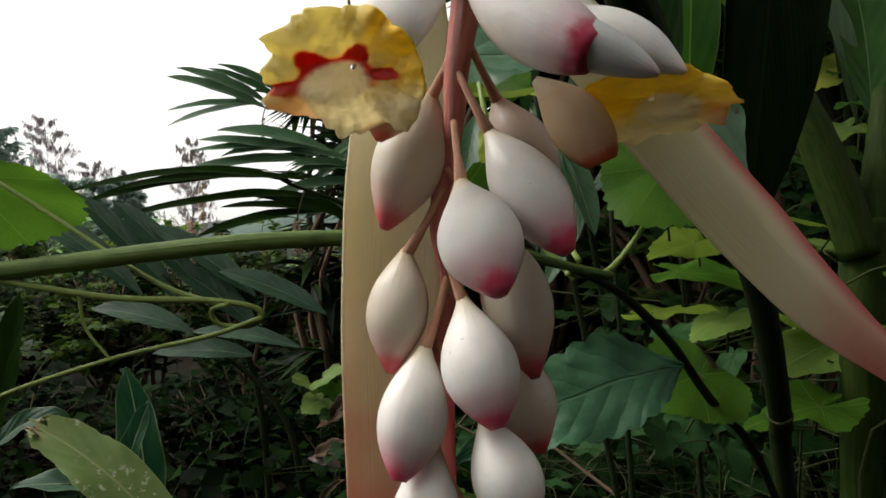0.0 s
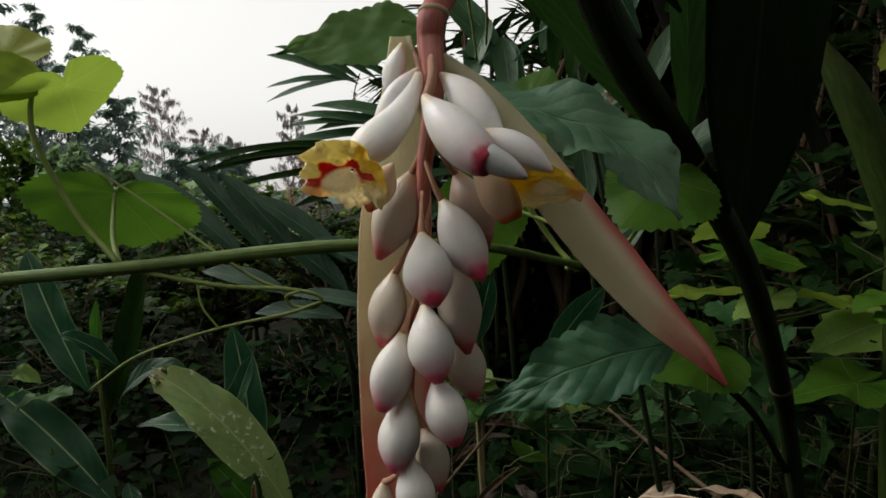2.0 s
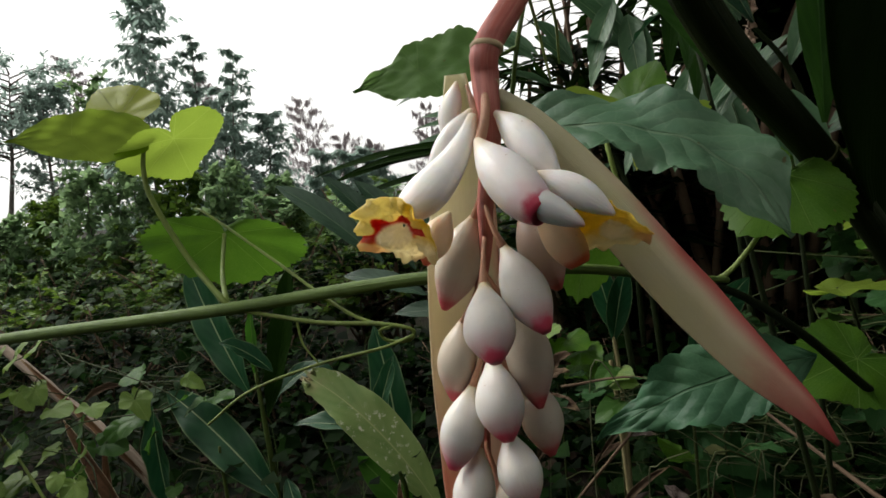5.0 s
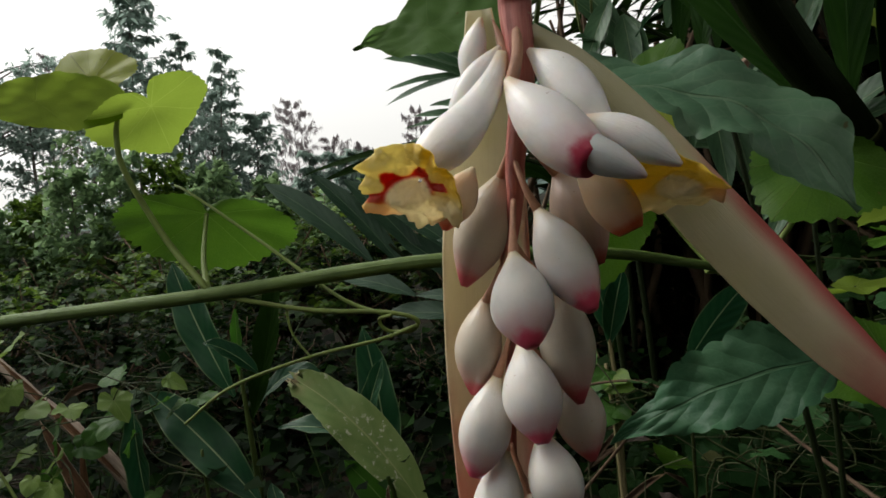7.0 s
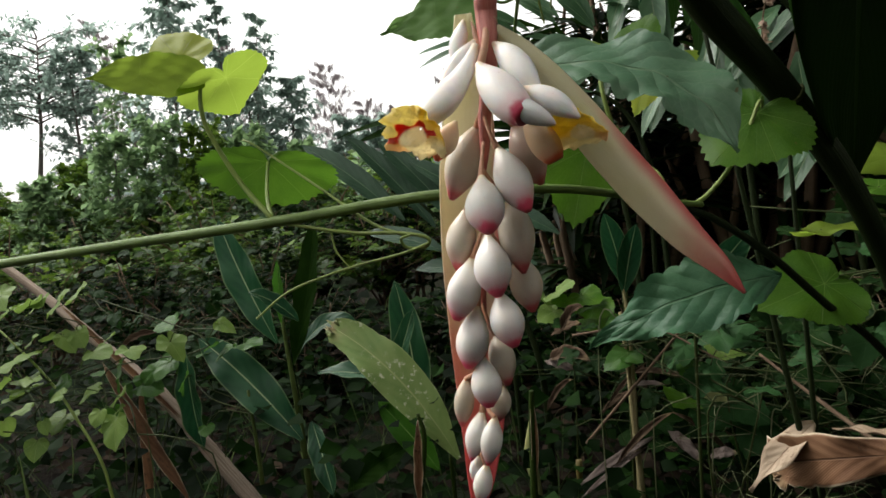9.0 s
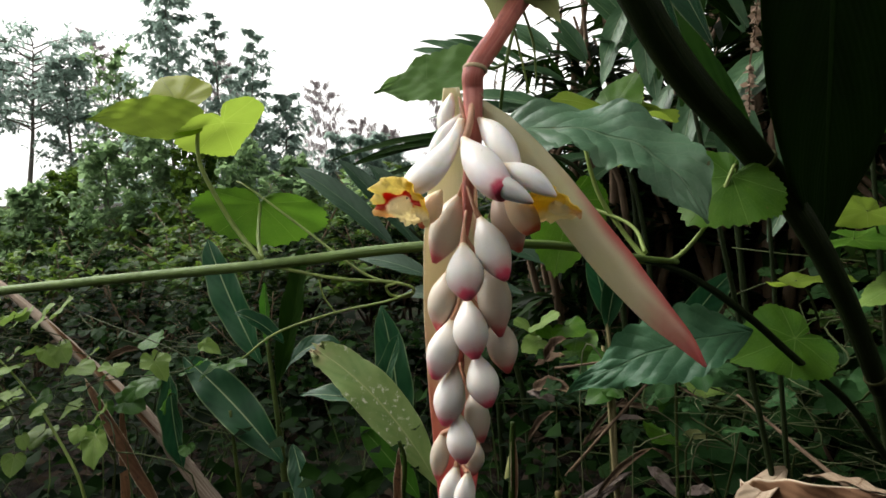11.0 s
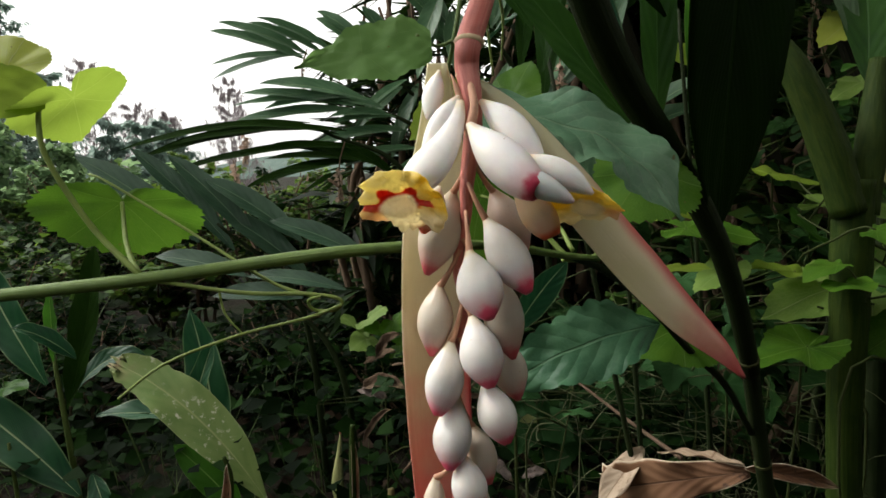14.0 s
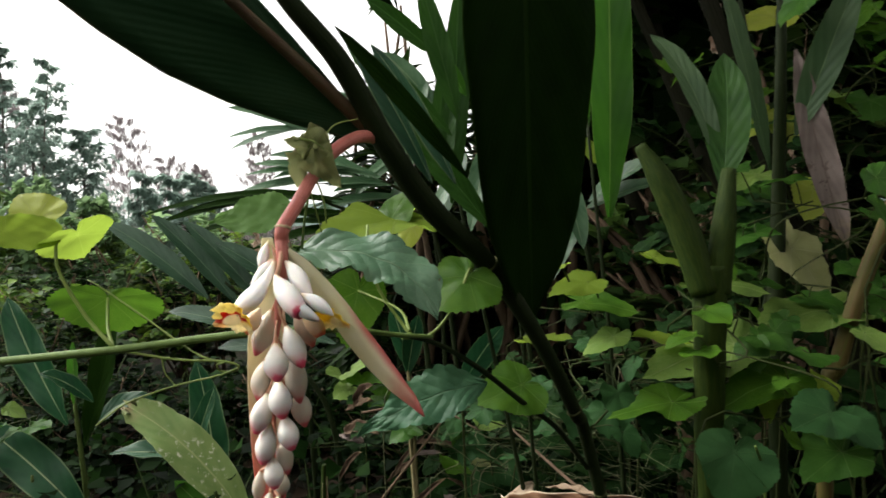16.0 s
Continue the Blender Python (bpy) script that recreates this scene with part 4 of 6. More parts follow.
for c, d, r in (((0.1665, 0.452, 1.2057), (-.5, -.5, .7), .0118), ((0.2670, 0.557, 1.0085), (-.35, -.5, .8), .0091), ((0.3041, 0.615, 0.8779), (-.2, -.3, .8), .0086)):
    c, d = V(c), V(d).normalized()
    part("node_ring", tube(Geo(), (c - d * .002, c, c + d * .002), [r, r * 1.10, r], 7, 14, 0.06), M_NODE, cane, "pale ring at a cane node")

# blades of the same cane
blades = (
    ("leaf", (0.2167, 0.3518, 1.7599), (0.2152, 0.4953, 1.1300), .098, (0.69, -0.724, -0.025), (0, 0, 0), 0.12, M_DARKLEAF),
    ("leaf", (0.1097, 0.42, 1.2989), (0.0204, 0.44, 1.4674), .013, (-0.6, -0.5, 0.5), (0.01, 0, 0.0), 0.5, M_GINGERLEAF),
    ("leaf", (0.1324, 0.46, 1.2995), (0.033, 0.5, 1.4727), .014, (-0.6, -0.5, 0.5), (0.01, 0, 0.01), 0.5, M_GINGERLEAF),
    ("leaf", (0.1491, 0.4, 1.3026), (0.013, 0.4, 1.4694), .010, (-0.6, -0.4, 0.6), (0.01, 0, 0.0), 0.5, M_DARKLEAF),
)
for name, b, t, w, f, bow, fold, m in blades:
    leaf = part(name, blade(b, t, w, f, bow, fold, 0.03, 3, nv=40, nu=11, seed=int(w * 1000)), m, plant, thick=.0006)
part("leaf", blade((0.0600, 0.338, 1.3460), (-0.2662, 0.0117, 1.6990), .093, (-0.304, 0.945, 0.118), (0, 0, 0), 0.06, 0.03, 3, nv=44, nu=11, seed=86, folded=0.22), M_OVERLEAF, plant, "large arching leaf folded along its rib", .0006)
part("leafstalk", tube(Geo(), ((0.0690, 0.342, 1.3380), (0.0191, 0.2950, 1.3926), (-0.0267, 0.2400, 1.4411), (-0.0510, 0.1900, 1.4692)), [.0075, .006, .005, .004], 24, 10), M_SHEATH, plant, "red-brown leafstalk")
part("leafstalk", tube(Geo(), ((0.0525, 0.335, 1.3634), (0.0271, 0.32, 1.4208), (0.0022, 0.31, 1.4663), (-0.0003, 0.31, 1.4719)), [.006, .005, .0035, .001], 20, 10), M_SHEATH, plant, "red-brown unrolled leaf sheath")

# hanging flower head
AXIS = ((0.0123, 0.1985, 1.2585), (0.0110, 0.1975, 1.2479), (0.0122, 0.193, 1.2359), (0.0125, 0.190, 1.2200), (0.0092, 0.188, 1.1988), (0.0080, 0.188, 1.1845), (0.0036, 0.188, 1.1624), (0.0060, 0.188, 1.1444), (0.0024, 0.188, 1.1292), (0.0004, 0.187, 1.0951), (0.0002, 0.186, 1.0739), (-0.0032, 0.184, 1.0472), (-0.0059, 0.180, 1.0183))
stalk = part("flower_stalk", tube(Geo(), ((0.082, 0.345, 1.320), (0.070, 0.336, 1.338), (0.052, 0.312, 1.340), (0.034, 0.276, 1.322), (0.024, 0.248, 1.300), (0.018, 0.222, 1.278)) + AXIS, [.0070, .0064, .0060, .0058, .0057, .0057, .0057, .0054, .0048, .0040, .0032, .0026, .0022, .0020, .0019, .0018, .0016, .0014, .001], 110, 14, 0.01), M_PEDUNCLE, plant, "red hanging flower stalk")
for c, d, r in (((0.0124, 0.1986, 1.2584), (.10, .30, 1), .0066), ((0.0112, 0.1968, 1.2445), (.0, .25, 1), .0054)):
    c, d = V(c), V(d).normalized()
    part("stalk_ring", tube(Geo(), (c - d * .0012, c - d * .0005, c + d * .0005, c + d * .0012), [r * .93, r, r, r * .93], 7, 16), M_RING, stalk, "cream scar ring round the stalk")


def on_axis(z):
    """The point of the hanging stalk at height z."""
    for p, q in zip(AXIS, AXIS[1:]):
        if q[2] <= z <= p[2]:
            return V(q).lerp(V(p), (z - q[2]) / (p[2] - q[2]))
    return V(AXIS[-1])


BUDS = (
    ((0.0089, 0.1755, 1.1716), (0.0164, 0.1570, 1.1457), 0.0094, PLUMP, M_BUD),
    ((0.0158, 0.1815, 1.1844), (0.0327, 0.1670, 1.1537), 0.0086, PLUMP, M_BUD),
    ((0.0088, 0.1780, 1.1441), (0.0159, 0.1660, 1.1149), 0.0090, PLUMP, M_BUD),
    ((0.0130, 0.1760, 1.1163), (0.0218, 0.1660, 1.0909), 0.0083, PLUMP, M_BUD),
    ((0.0001, 0.1810, 1.1327), (-0.0067, 0.1680, 1.1030), 0.0083, PLUMP, M_BUD),
    ((0.0013, 0.1790, 1.1094), (-0.0026, 0.1680, 1.0793), 0.0083, PLUMP, M_BUD),
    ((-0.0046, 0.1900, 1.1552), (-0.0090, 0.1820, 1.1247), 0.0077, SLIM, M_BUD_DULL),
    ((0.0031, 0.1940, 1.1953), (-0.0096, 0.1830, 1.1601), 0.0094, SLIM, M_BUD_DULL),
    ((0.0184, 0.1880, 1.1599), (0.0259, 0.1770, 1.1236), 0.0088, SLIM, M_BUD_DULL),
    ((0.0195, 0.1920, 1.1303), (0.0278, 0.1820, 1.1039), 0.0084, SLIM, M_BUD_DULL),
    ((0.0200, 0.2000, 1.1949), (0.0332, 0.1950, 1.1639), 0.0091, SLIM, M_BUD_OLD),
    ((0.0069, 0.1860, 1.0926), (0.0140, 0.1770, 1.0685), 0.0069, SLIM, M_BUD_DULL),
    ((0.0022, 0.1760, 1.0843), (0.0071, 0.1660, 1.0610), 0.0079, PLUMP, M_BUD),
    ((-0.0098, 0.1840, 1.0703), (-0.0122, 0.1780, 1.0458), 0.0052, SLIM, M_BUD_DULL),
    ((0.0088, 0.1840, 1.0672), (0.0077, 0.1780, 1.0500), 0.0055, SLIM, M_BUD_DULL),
    ((-0.0004, 0.1780, 1.0556), (-0.0063, 0.1710, 1.0312), 0.0054, SLIM, M_BUD),
    ((0.0064, 0.1760, 1.0534), (0.0028, 0.1690, 1.0306), 0.0056, SLIM, M_BUD),
    ((-0.0052, 0.1800, 1.0322), (-0.0076, 0.1750, 1.0183), 0.0034, SLIM, M_BUD),
    ((-0.0003, 0.1770, 1.0284), (-0.0039, 0.1710, 1.0091), 0.0048, SLIM, M_BUD),
)
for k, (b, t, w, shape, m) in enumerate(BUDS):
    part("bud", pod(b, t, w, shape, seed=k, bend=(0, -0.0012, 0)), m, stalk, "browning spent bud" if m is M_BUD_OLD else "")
    foot = on_axis(b[2] + (0.015 if w > .006 else 0.008)) + V((0, -.002, 0))
    end = V(b) + (V(t) - V(b)) * 0.06
    part("pedicel", tube(Geo(), (foot, foot.lerp(end, .5) + V((0, -.0016, -.001)), end), [.0009, .0010, .0017], 12, 8), M_PEDICEL, stalk)

# two open flowers at the top of the head
CONE = [0.22, 0.34, 0.44, 0.52, 0.60, 0.68, 0.77, 0.86, 0.95, 1.0, 0.98, 0.88, 0.66]
SPOUT = [0.85, 0.97, 1.0, 0.98, 0.94, 0.89, 0.83, 0.75, 0.66, 0.56, 0.44, 0.30, 0.10]
BELL = [0.16, 0.34, 0.54, 0.72, 0.86, 0.95, 1.0, 1.0, 0.97, 0.91, 0.82, 0.70, 0.52]
part("flower_tube", pod((0.0078, 0.186, 1.2325), (-0.0128, 0.1610, 1.1990), .0080, CONE, (0.0070, 0.001, -0.0040), 0.80, seed=31), M_TUBE, stalk, "white funnel of the open flower")
part("petal", pod((0.0070, 0.188, 1.2350), (-0.0092, 0.1750, 1.2082), .0056, SLIM, (0.0020, 0, 0.0020), 0.7, 32), M_TUBE, stalk, "white outer petal")
part("petal", pod((-0.0010, 0.199, 1.2475), (-0.0070, 0.1945, 1.2262), .0046, SLIM, (0, 0, 0), 0.6, 38), M_TUBE, stalk, "white sheath behind the flower")
lip = part("flower_lip", frilled_lip((-0.0148, 0.1570, 1.1925), (-0.34, -0.80, -0.50), .0192, .0140, .007, 1), M_LIP, stalk, "crumpled yellow lip with red throat and cream tongue", .0004)
part("petal", pod((-0.0020, 0.178, 1.1975), (-0.0088, 0.1655, 1.1795), .0066, SLIM, (-0.001, -0.003, 0), 0.6, 33), M_PEACH, stalk, "peach petal with pink tip")
part("flower_tube", pod((0.0110, 0.177, 1.2225), (0.0368, 0.1560, 1.1952), .0092, BELL, (-0.001, 0, -0.0030), 0.88, seed=34), M_BLUSH, stalk, "white flower hood with dark pink end")
part("petal", pod((0.0318, 0.159, 1.1995), (0.0498, 0.1548, 1.1902), .0056, SPOUT, (0, 0, 0.0008), 0.85, 35), M_GREYPETAL, stalk, "grey-white rolled petal")
part("petal", pod((0.0330, 0.170, 1.2085), (0.0585, 0.1640, 1.1925), .0056, SLIM, (0.001, 0, 0.001), 0.7, 36), M_TUBE, stalk, "white outer petal")
part("petal", pod((0.0160, 0.188, 1.2325), (0.0412, 0.1710, 1.2035), .0070, SLIM, (0.001, 0, 0.002), 0.7, 39), M_TUBE, stalk, "white outer petal")
lip = part("flower_lip", frilled_lip((0.0535, 0.1745, 1.1872), (-0.42, -0.70, -0.55), .0195, .0098, .006, 2, (0.77, -0.64, 0.0)), M_LIP_CLOSED, stalk, "yellow lip with orange-red throat, nearly closed", .0004)
part("petal", pod((0.0285, 0.184, 1.1960), (0.0438, 0.1800, 1.1748), .0072, BELL, (0.003, -0.002, 0), 0.7, 37), M_PEACH, stalk, "peach petal with orange tip")
part("bracteole", pod((0.0040, 0.194, 1.2450), (0.0100, 0.1865, 1.2155), .0020, SLIM, (0.003, -.001, 0), 0.7, 40), M_PEDICEL, stalk, "thin orange-cream bracteole")
part("pedicel", tube(Geo(), ((0.0122, 0.191, 1.2400), (0.0135, 0.182, 1.2300), (0.0115, 0.178, 1.2205)), [.0016, .0018, .0022], 12, 8), M_PEDICEL, stalk)

# the two long bracts
part("bract", trough(((-0.0022, 0.203, 1.2510), (-0.0026, 0.206, 1.2236), (-0.0048, 0.208, 1.1999), (-0.0072, 0.209, 1.1694), (-0.0090, 0.209, 1.1287), (-0.0090, 0.208, 1.0839), (-0.0093, 0.205, 1.0419), (-0.0115, 0.199, 1.0078), (-0.0140, 0.192, 0.9880)), [.0040, .0090, .0130, .0150, .0152, .0146, .0118, .0068, .0010], (0.12, -1, 0), 0.5), M_BRACT, stalk, "long cream bract edged with pink", .0008)
part("bract", keeled(((0.0150, 0.196, 1.2400), (0.0261, 0.195, 1.2280), (0.0397, 0.193, 1.2120), (0.0537, 0.191, 1.1943), (0.0672, 0.188, 1.1763), (0.0822, 0.185, 1.1575), (0.0986, 0.182, 1.1379), (0.1120, 0.1785, 1.1244), (0.1212, 0.176, 1.1130)), [.0030, .0066, .0084, .0092, .0094, .0092, .0072, .0042, .0006], (0, -1, 0.15), 0.75, 0.42), M_BRACT_OUT, stalk, "long cream bract with pink tip standing away", .0008)

# withered folded leaf at the foot of the cane
TENT = [0.20, 0.34, 0.46, 0.57, 0.67, 0.76, 0.85, 0.93, 1.0, 1.0, 0.88]
part("dry_leaf", blade((0.3144, 0.68, 0.8395), (0.1631, 0.8, 0.7636), .036, (0.05, -0.92, 0.30), (0, -.012, .004), 0.10, 0.16, 2.5, TENT, nv=36, nu=13, seed=8, tear=.5), M_DRYLEAF, plant, "folded dry brown leaf with pale edges", .0008)
part("dry_leaf", blade((0.2191, 0.79, 0.8241), (0.1418, 0.74, 0.7519), .020, (-0.75, -0.65, 0.1), (-.004, 0, 0), 0.35, 0.22, 2, OVAL, nv=24, nu=9, seed=18), M_DRYPALE, plant, "pale turned-over flap of the dry leaf", .0008)
part("dry_leaf", blade((0.3067, 0.675, 0.8482), (0.24, 0.8, 0.8127), .010, (0.1, -0.3, 0.9), (0, 0, .006), 0.5, 0.2, 3, nv=24, nu=7, seed=28), M_DRYPALE, plant, "curled rim of the dry leaf", .0008)
part("dry_leaf", blade((0.3057, 0.672, 0.8461), (0.4262, 0.7, 0.8072), .010, (0.1, -0.8, 0.5), (0, 0, .008), 0.7, 0.15, 3, nv=20, nu=7, seed=7), M_DRYLEAF, plant, "dry leaf end behind the cane", .0008)


# ---------------------------------------------------------------- climbing vine
vine = thing("climbing_vine", (-0.8042, 0.28, 1.0972), "climbing vine with ridged green stem, tendrils and heart-shaped leaves", "vine")
part("stem", tube(Geo(), ((-0.8042, 0.28, 1.0972), (-0.4731, 0.292, 1.1247), (-0.3433, 0.294, 1.1352), (-0.1895, 0.296, 1.1466), (-0.0698, 0.305, 1.1572), (0.0138, 0.34, 1.1543), (0.0733, 0.39, 1.1386), (0.1035, 0.42, 1.1313)), [.0040, .0040, .0040, .0040, .0038, .0032, .0026, .0022], 80, 10, 0.03), M_VINE, vine)
# Same stem further back: its shade comes from the darker cane material.
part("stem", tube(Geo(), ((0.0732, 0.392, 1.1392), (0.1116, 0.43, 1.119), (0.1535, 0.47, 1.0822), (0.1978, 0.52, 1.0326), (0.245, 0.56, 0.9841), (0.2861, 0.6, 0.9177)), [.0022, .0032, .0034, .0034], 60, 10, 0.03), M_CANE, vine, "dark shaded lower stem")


def stem_to(pts, r0, r1, m=M_VINE, owner=vine, name="petiole", n=22):
    return part(name, tube(Geo(), pts, [r0, r1], n, 8, 0.02), m, owner)


stem_to(((-0.1895, 0.296, 1.1466), (-0.223, 0.305, 1.1784), (-0.245, 0.303, 1.2198), (-0.249, 0.304, 1.2400), (-0.2500, 0.308, 1.2530)), .0020, .0015, M_TENDRIL)
stem_to(((-0.1914, 0.296, 1.1475), (-0.2102, 0.320, 1.1652), (-0.2240, 0.346, 1.1915)), .0019, .0014, M_TENDRIL)
stem_to(((-0.1895, 0.296, 1.1466), (-0.1312, 0.297, 1.136), (-0.0905, 0.298, 1.1336), (-0.0716, 0.3, 1.1291), (-0.075, 0.302, 1.1226), (-0.0875, 0.3, 1.1233), (-0.0903, 0.297, 1.1296), (-0.0826, 0.296, 1.1322)), .0014, .0009, M_TENDRIL, name="tendril", n=50)
stem_to(((-0.0861, 0.298, 1.1315), (-0.1146, 0.302, 1.1416), (-0.1696, 0.318, 1.1737), (-0.2256, 0.335, 1.2049), (-0.2408, 0.34, 1.2112)), .0012, .0008, M_TENDRIL, name="tendril")
stem_to(((-0.0705, 0.3, 1.1258), (-0.0914, 0.298, 1.1191), (-0.1319, 0.295, 1.1108), (-0.1755, 0.285, 1.0971), (-0.2038, 0.28, 1.0778)), .0011, .0008, M_TENDRIL, name="tendril")
stem_to(((-0.1444, 0.297, 1.1382), (-0.1411, 0.296, 1.1234), (-0.131, 0.295, 1.1108)), .0008, .0006, M_TENDRIL, name="tendril")
stem_to(((0.0733, 0.395, 1.1350), (0.0994, 0.42, 1.1327), (0.1229, 0.428, 1.1560), (0.1370, 0.430, 1.1830), (0.1459, 0.436, 1.2040), (0.1480, 0.440, 1.1980)), .0020, .0012, M_TENDRIL)
stem_to(((0.0820, 0.42, 1.1300), (0.0648, 0.43, 1.1506), (0.0433, 0.43, 1.1858), (0.0331, 0.43, 1.2263), (0.0300, 0.45, 1.2560)), .0022, .0015, M_TENDRIL)
stem_to(((0.0811, 0.4, 1.1409), (0.0671, 0.42, 1.1621), (0.0162, 0.45, 1.1813)), .0018, .0012, M_TENDRIL)
stem_to(((0.0113, 0.33, 1.346), (0.0085, 0.31, 1.3079), (0.0031, 0.3, 1.2771), (-0.0047, 0.31, 1.2489), (-0.0179, 0.34, 1.2074)), .0014, .0012, M_VINE)
stem_to(((0.0031, 0.3, 1.2771), (-0.0069, 0.296, 1.2739), (-0.0174, 0.29, 1.2796)), .0012, .0009, M_VINE)


def leaf_on(base, tip, facing, m, wide=1.0, owner=vine, label="", seed=0, **kw):
    return part("leaf", heart(base, tip, facing, wide, seed=seed, **kw), m, owner, label)


part("leaf", blade((-0.2455, 0.309, 1.2590), (-0.3250, 0.2690, 1.2640), .0180, (0.42, -0.86, 0.28), (-.004, -.004, .005), .06, .06, 3, LOBELEAF, nv=48, nu=13, seed=1, scallop=.05), M_LITLEAF, vine)
leaf_on((-0.2340, 0.318, 1.2580), (-0.2490, 0.3540, 1.2295), (0.50, -0.80, 0.34), M_LITLEAF, 1.15, seed=2, droop=.10, cup=-.06, ruffle=.03, shape=SQUARED)
leaf_on((-0.2754, 0.3180, 1.2769), (-0.3018, 0.3260, 1.3042), (0.45, -0.85, 0.25), M_YOUNGLEAF, 1.3, label="yellow young leaf", seed=3, droop=.2, cup=-.1)
leaf_on((-0.2240, 0.346, 1.1915), (-0.2205, 0.334, 1.1560), (0.55, -0.42, 0.72), M_VINELEAF, 2.65, seed=4, droop=.16, cup=-.10, ruffle=.06, teeth=.06)
part("leaf", blade((-0.0089, 0.2870, 1.2737), (-0.0871, 0.2870, 1.2647), .0222, (0.06, -0.84, 0.54), (0, 0, .002), .08, .08, 3, LOBELEAF, nv=64, nu=15, seed=5, scallop=.075), M_TOPLEAF, vine, "scalloped green leaf against the sky")
leaf_on((0.050, 0.530, 1.262), (-0.036, 0.447, 1.252), (0.05, -0.35, 0.95), M_LITLEAF, 0.85, seed=6)
leaf_on((0.045, 0.530, 1.262), (0.066, 0.545, 1.300), (-0.4, -0.8, 0.2), M_VINELEAF, 1.0, seed=7)
part("leaf", blade((-0.0100, 0.315, 1.2340), (0.1240, 0.276, 1.1700), .031, (0.15, -0.60, 0.80), (.042, .01, .040), .10, .16, 3, FULL, nv=60, nu=13, seed=8, scallop=.14), M_BLUELEAF, vine, "large drooping blue-green leaf")
leaf_on((0.1440, 0.436, 1.1960), (0.1100, 0.410, 1.1620), (0.1, -0.62, 0.75), M_VINELEAF, 1.35, seed=9, droop=.12, cup=-.05, teeth=.05)
leaf_on((0.0162, 0.45, 1.1813), (0.0024, 0.43, 1.1189), (0.1, -0.8, 0.5), M_VINELEAF, 0.90, seed=10, droop=.2)
part("leaf", blade((0.160, 0.465, 1.068), (0.006, 0.455, 1.008), .034, (-0.1, -0.80, 0.55), (-.005, -.02, .026), .10, .14, 3, OVAL, nv=60, nu=13, seed=11, scallop=.12), M_BLUELEAF_LONG, vine, "large drooping blue-green leaf")
leaf_on((0.2014, 0.55, 1.0442), (0.1461, 0.52, 1.0335), (0.1, -0.6, 0.8), M_VINELEAF, 1.2, seed=12)
leaf_on((0.0581, 0.62, 1.2498), (0.0414, 0.6, 1.2115), (0.1, -0.8, 0.4), M_YOUNGLEAF, 0.6, seed=13)

# withered leaf cluster caught on the hook of the stalk
clump = thing("withered_vine_tip", (0.0133, 0.27, 1.3208), "pale withered vine shoot tangled round the flower stalk", "vine shoot")
for k, (b, t, f) in enumerate((
    ((0.0282, 0.245, 1.3256), (0.0002, 0.235, 1.336), (0, -1, 0.3)), ((0.0244, 0.25, 1.3288), (0.0479, 0.24, 1.3095), (0.2, -1, 0.2)), ((0.0203, 0.245, 1.321), (0.0081, 0.23, 1.2951), (-0.3, -1, 0.1)), ((0.0278, 0.245, 1.3182), (0.0511, 0.24, 1.292), (0.3, -1, 0)), ((0.019, 0.26, 1.3274), (0.0263, 0.26, 1.3464), (0, -1, 0.3)))):
    part("leaf", heart(b, V(b).lerp(V(t), .86), f, 0.8, 0.45, 0.5, 0.22, seed=50 + k, shape=LOBED, rings=7, spokes=56), M_WITHERED, clump)
for k, pts in enumerate(((((0.0067, 0.25, 1.3347), (0.0297, 0.24, 1.3291), (0.0417, 0.25, 1.3154))), (((0.0275, 0.25, 1.3386), (0.0215, 0.24, 1.3181), (0.0151, 0.25, 1.2965))), (((0.0293, 0.25, 1.3235), (0.0407, 0.26, 1.3441), (0.0587, 0.28, 1.3523))), (((0.0256, 0.25, 1.3011), (0.0298, 0.26, 1.2809), (0.0289, 0.27, 1.2602))), (((0.0179, 0.25, 1.3014), (0.0217, 0.26, 1.2761), (0.0242, 0.27, 1.2525))))):
    part("tendril", tube(Geo(), pts, [.0010, .0006], 16, 6), M_TENDRIL, clump)


# ---------------------------------------------------------------- ginger clumps further back
def ginger_shoot(name, label, foot, head, r, leaves, cane_m=M_GREEN_CANE, group="ginger shoots", seed=0):
    """One cane and its blades: (base, tip, half width, facing, bow, fold, material)."""
    ob = thing(name, foot, label, "plant", group)
    f, h = V(foot), V(head)
    part("cane", tube(Geo(), (f, f.lerp(h, .5) + V((0.01, 0, 0)), h), [r, r * .9, r * .5], 22, 10, .015), cane_m, ob)
    for k, (b, t, w, fc, bow, fold, m) in enumerate(leaves):
        part("leaf", blade(b, t, w, fc, bow, fold + .08, 0.11, 3, BLUNT if m is M_PALELEAF else LANCE, seed=seed + k, nv=34, nu=11, tear=0.5 if m is M_PALELEAF else 0.0), m, ob, "pale leaf with torn brown end" if m is M_PALELEAF else "")
    return ob


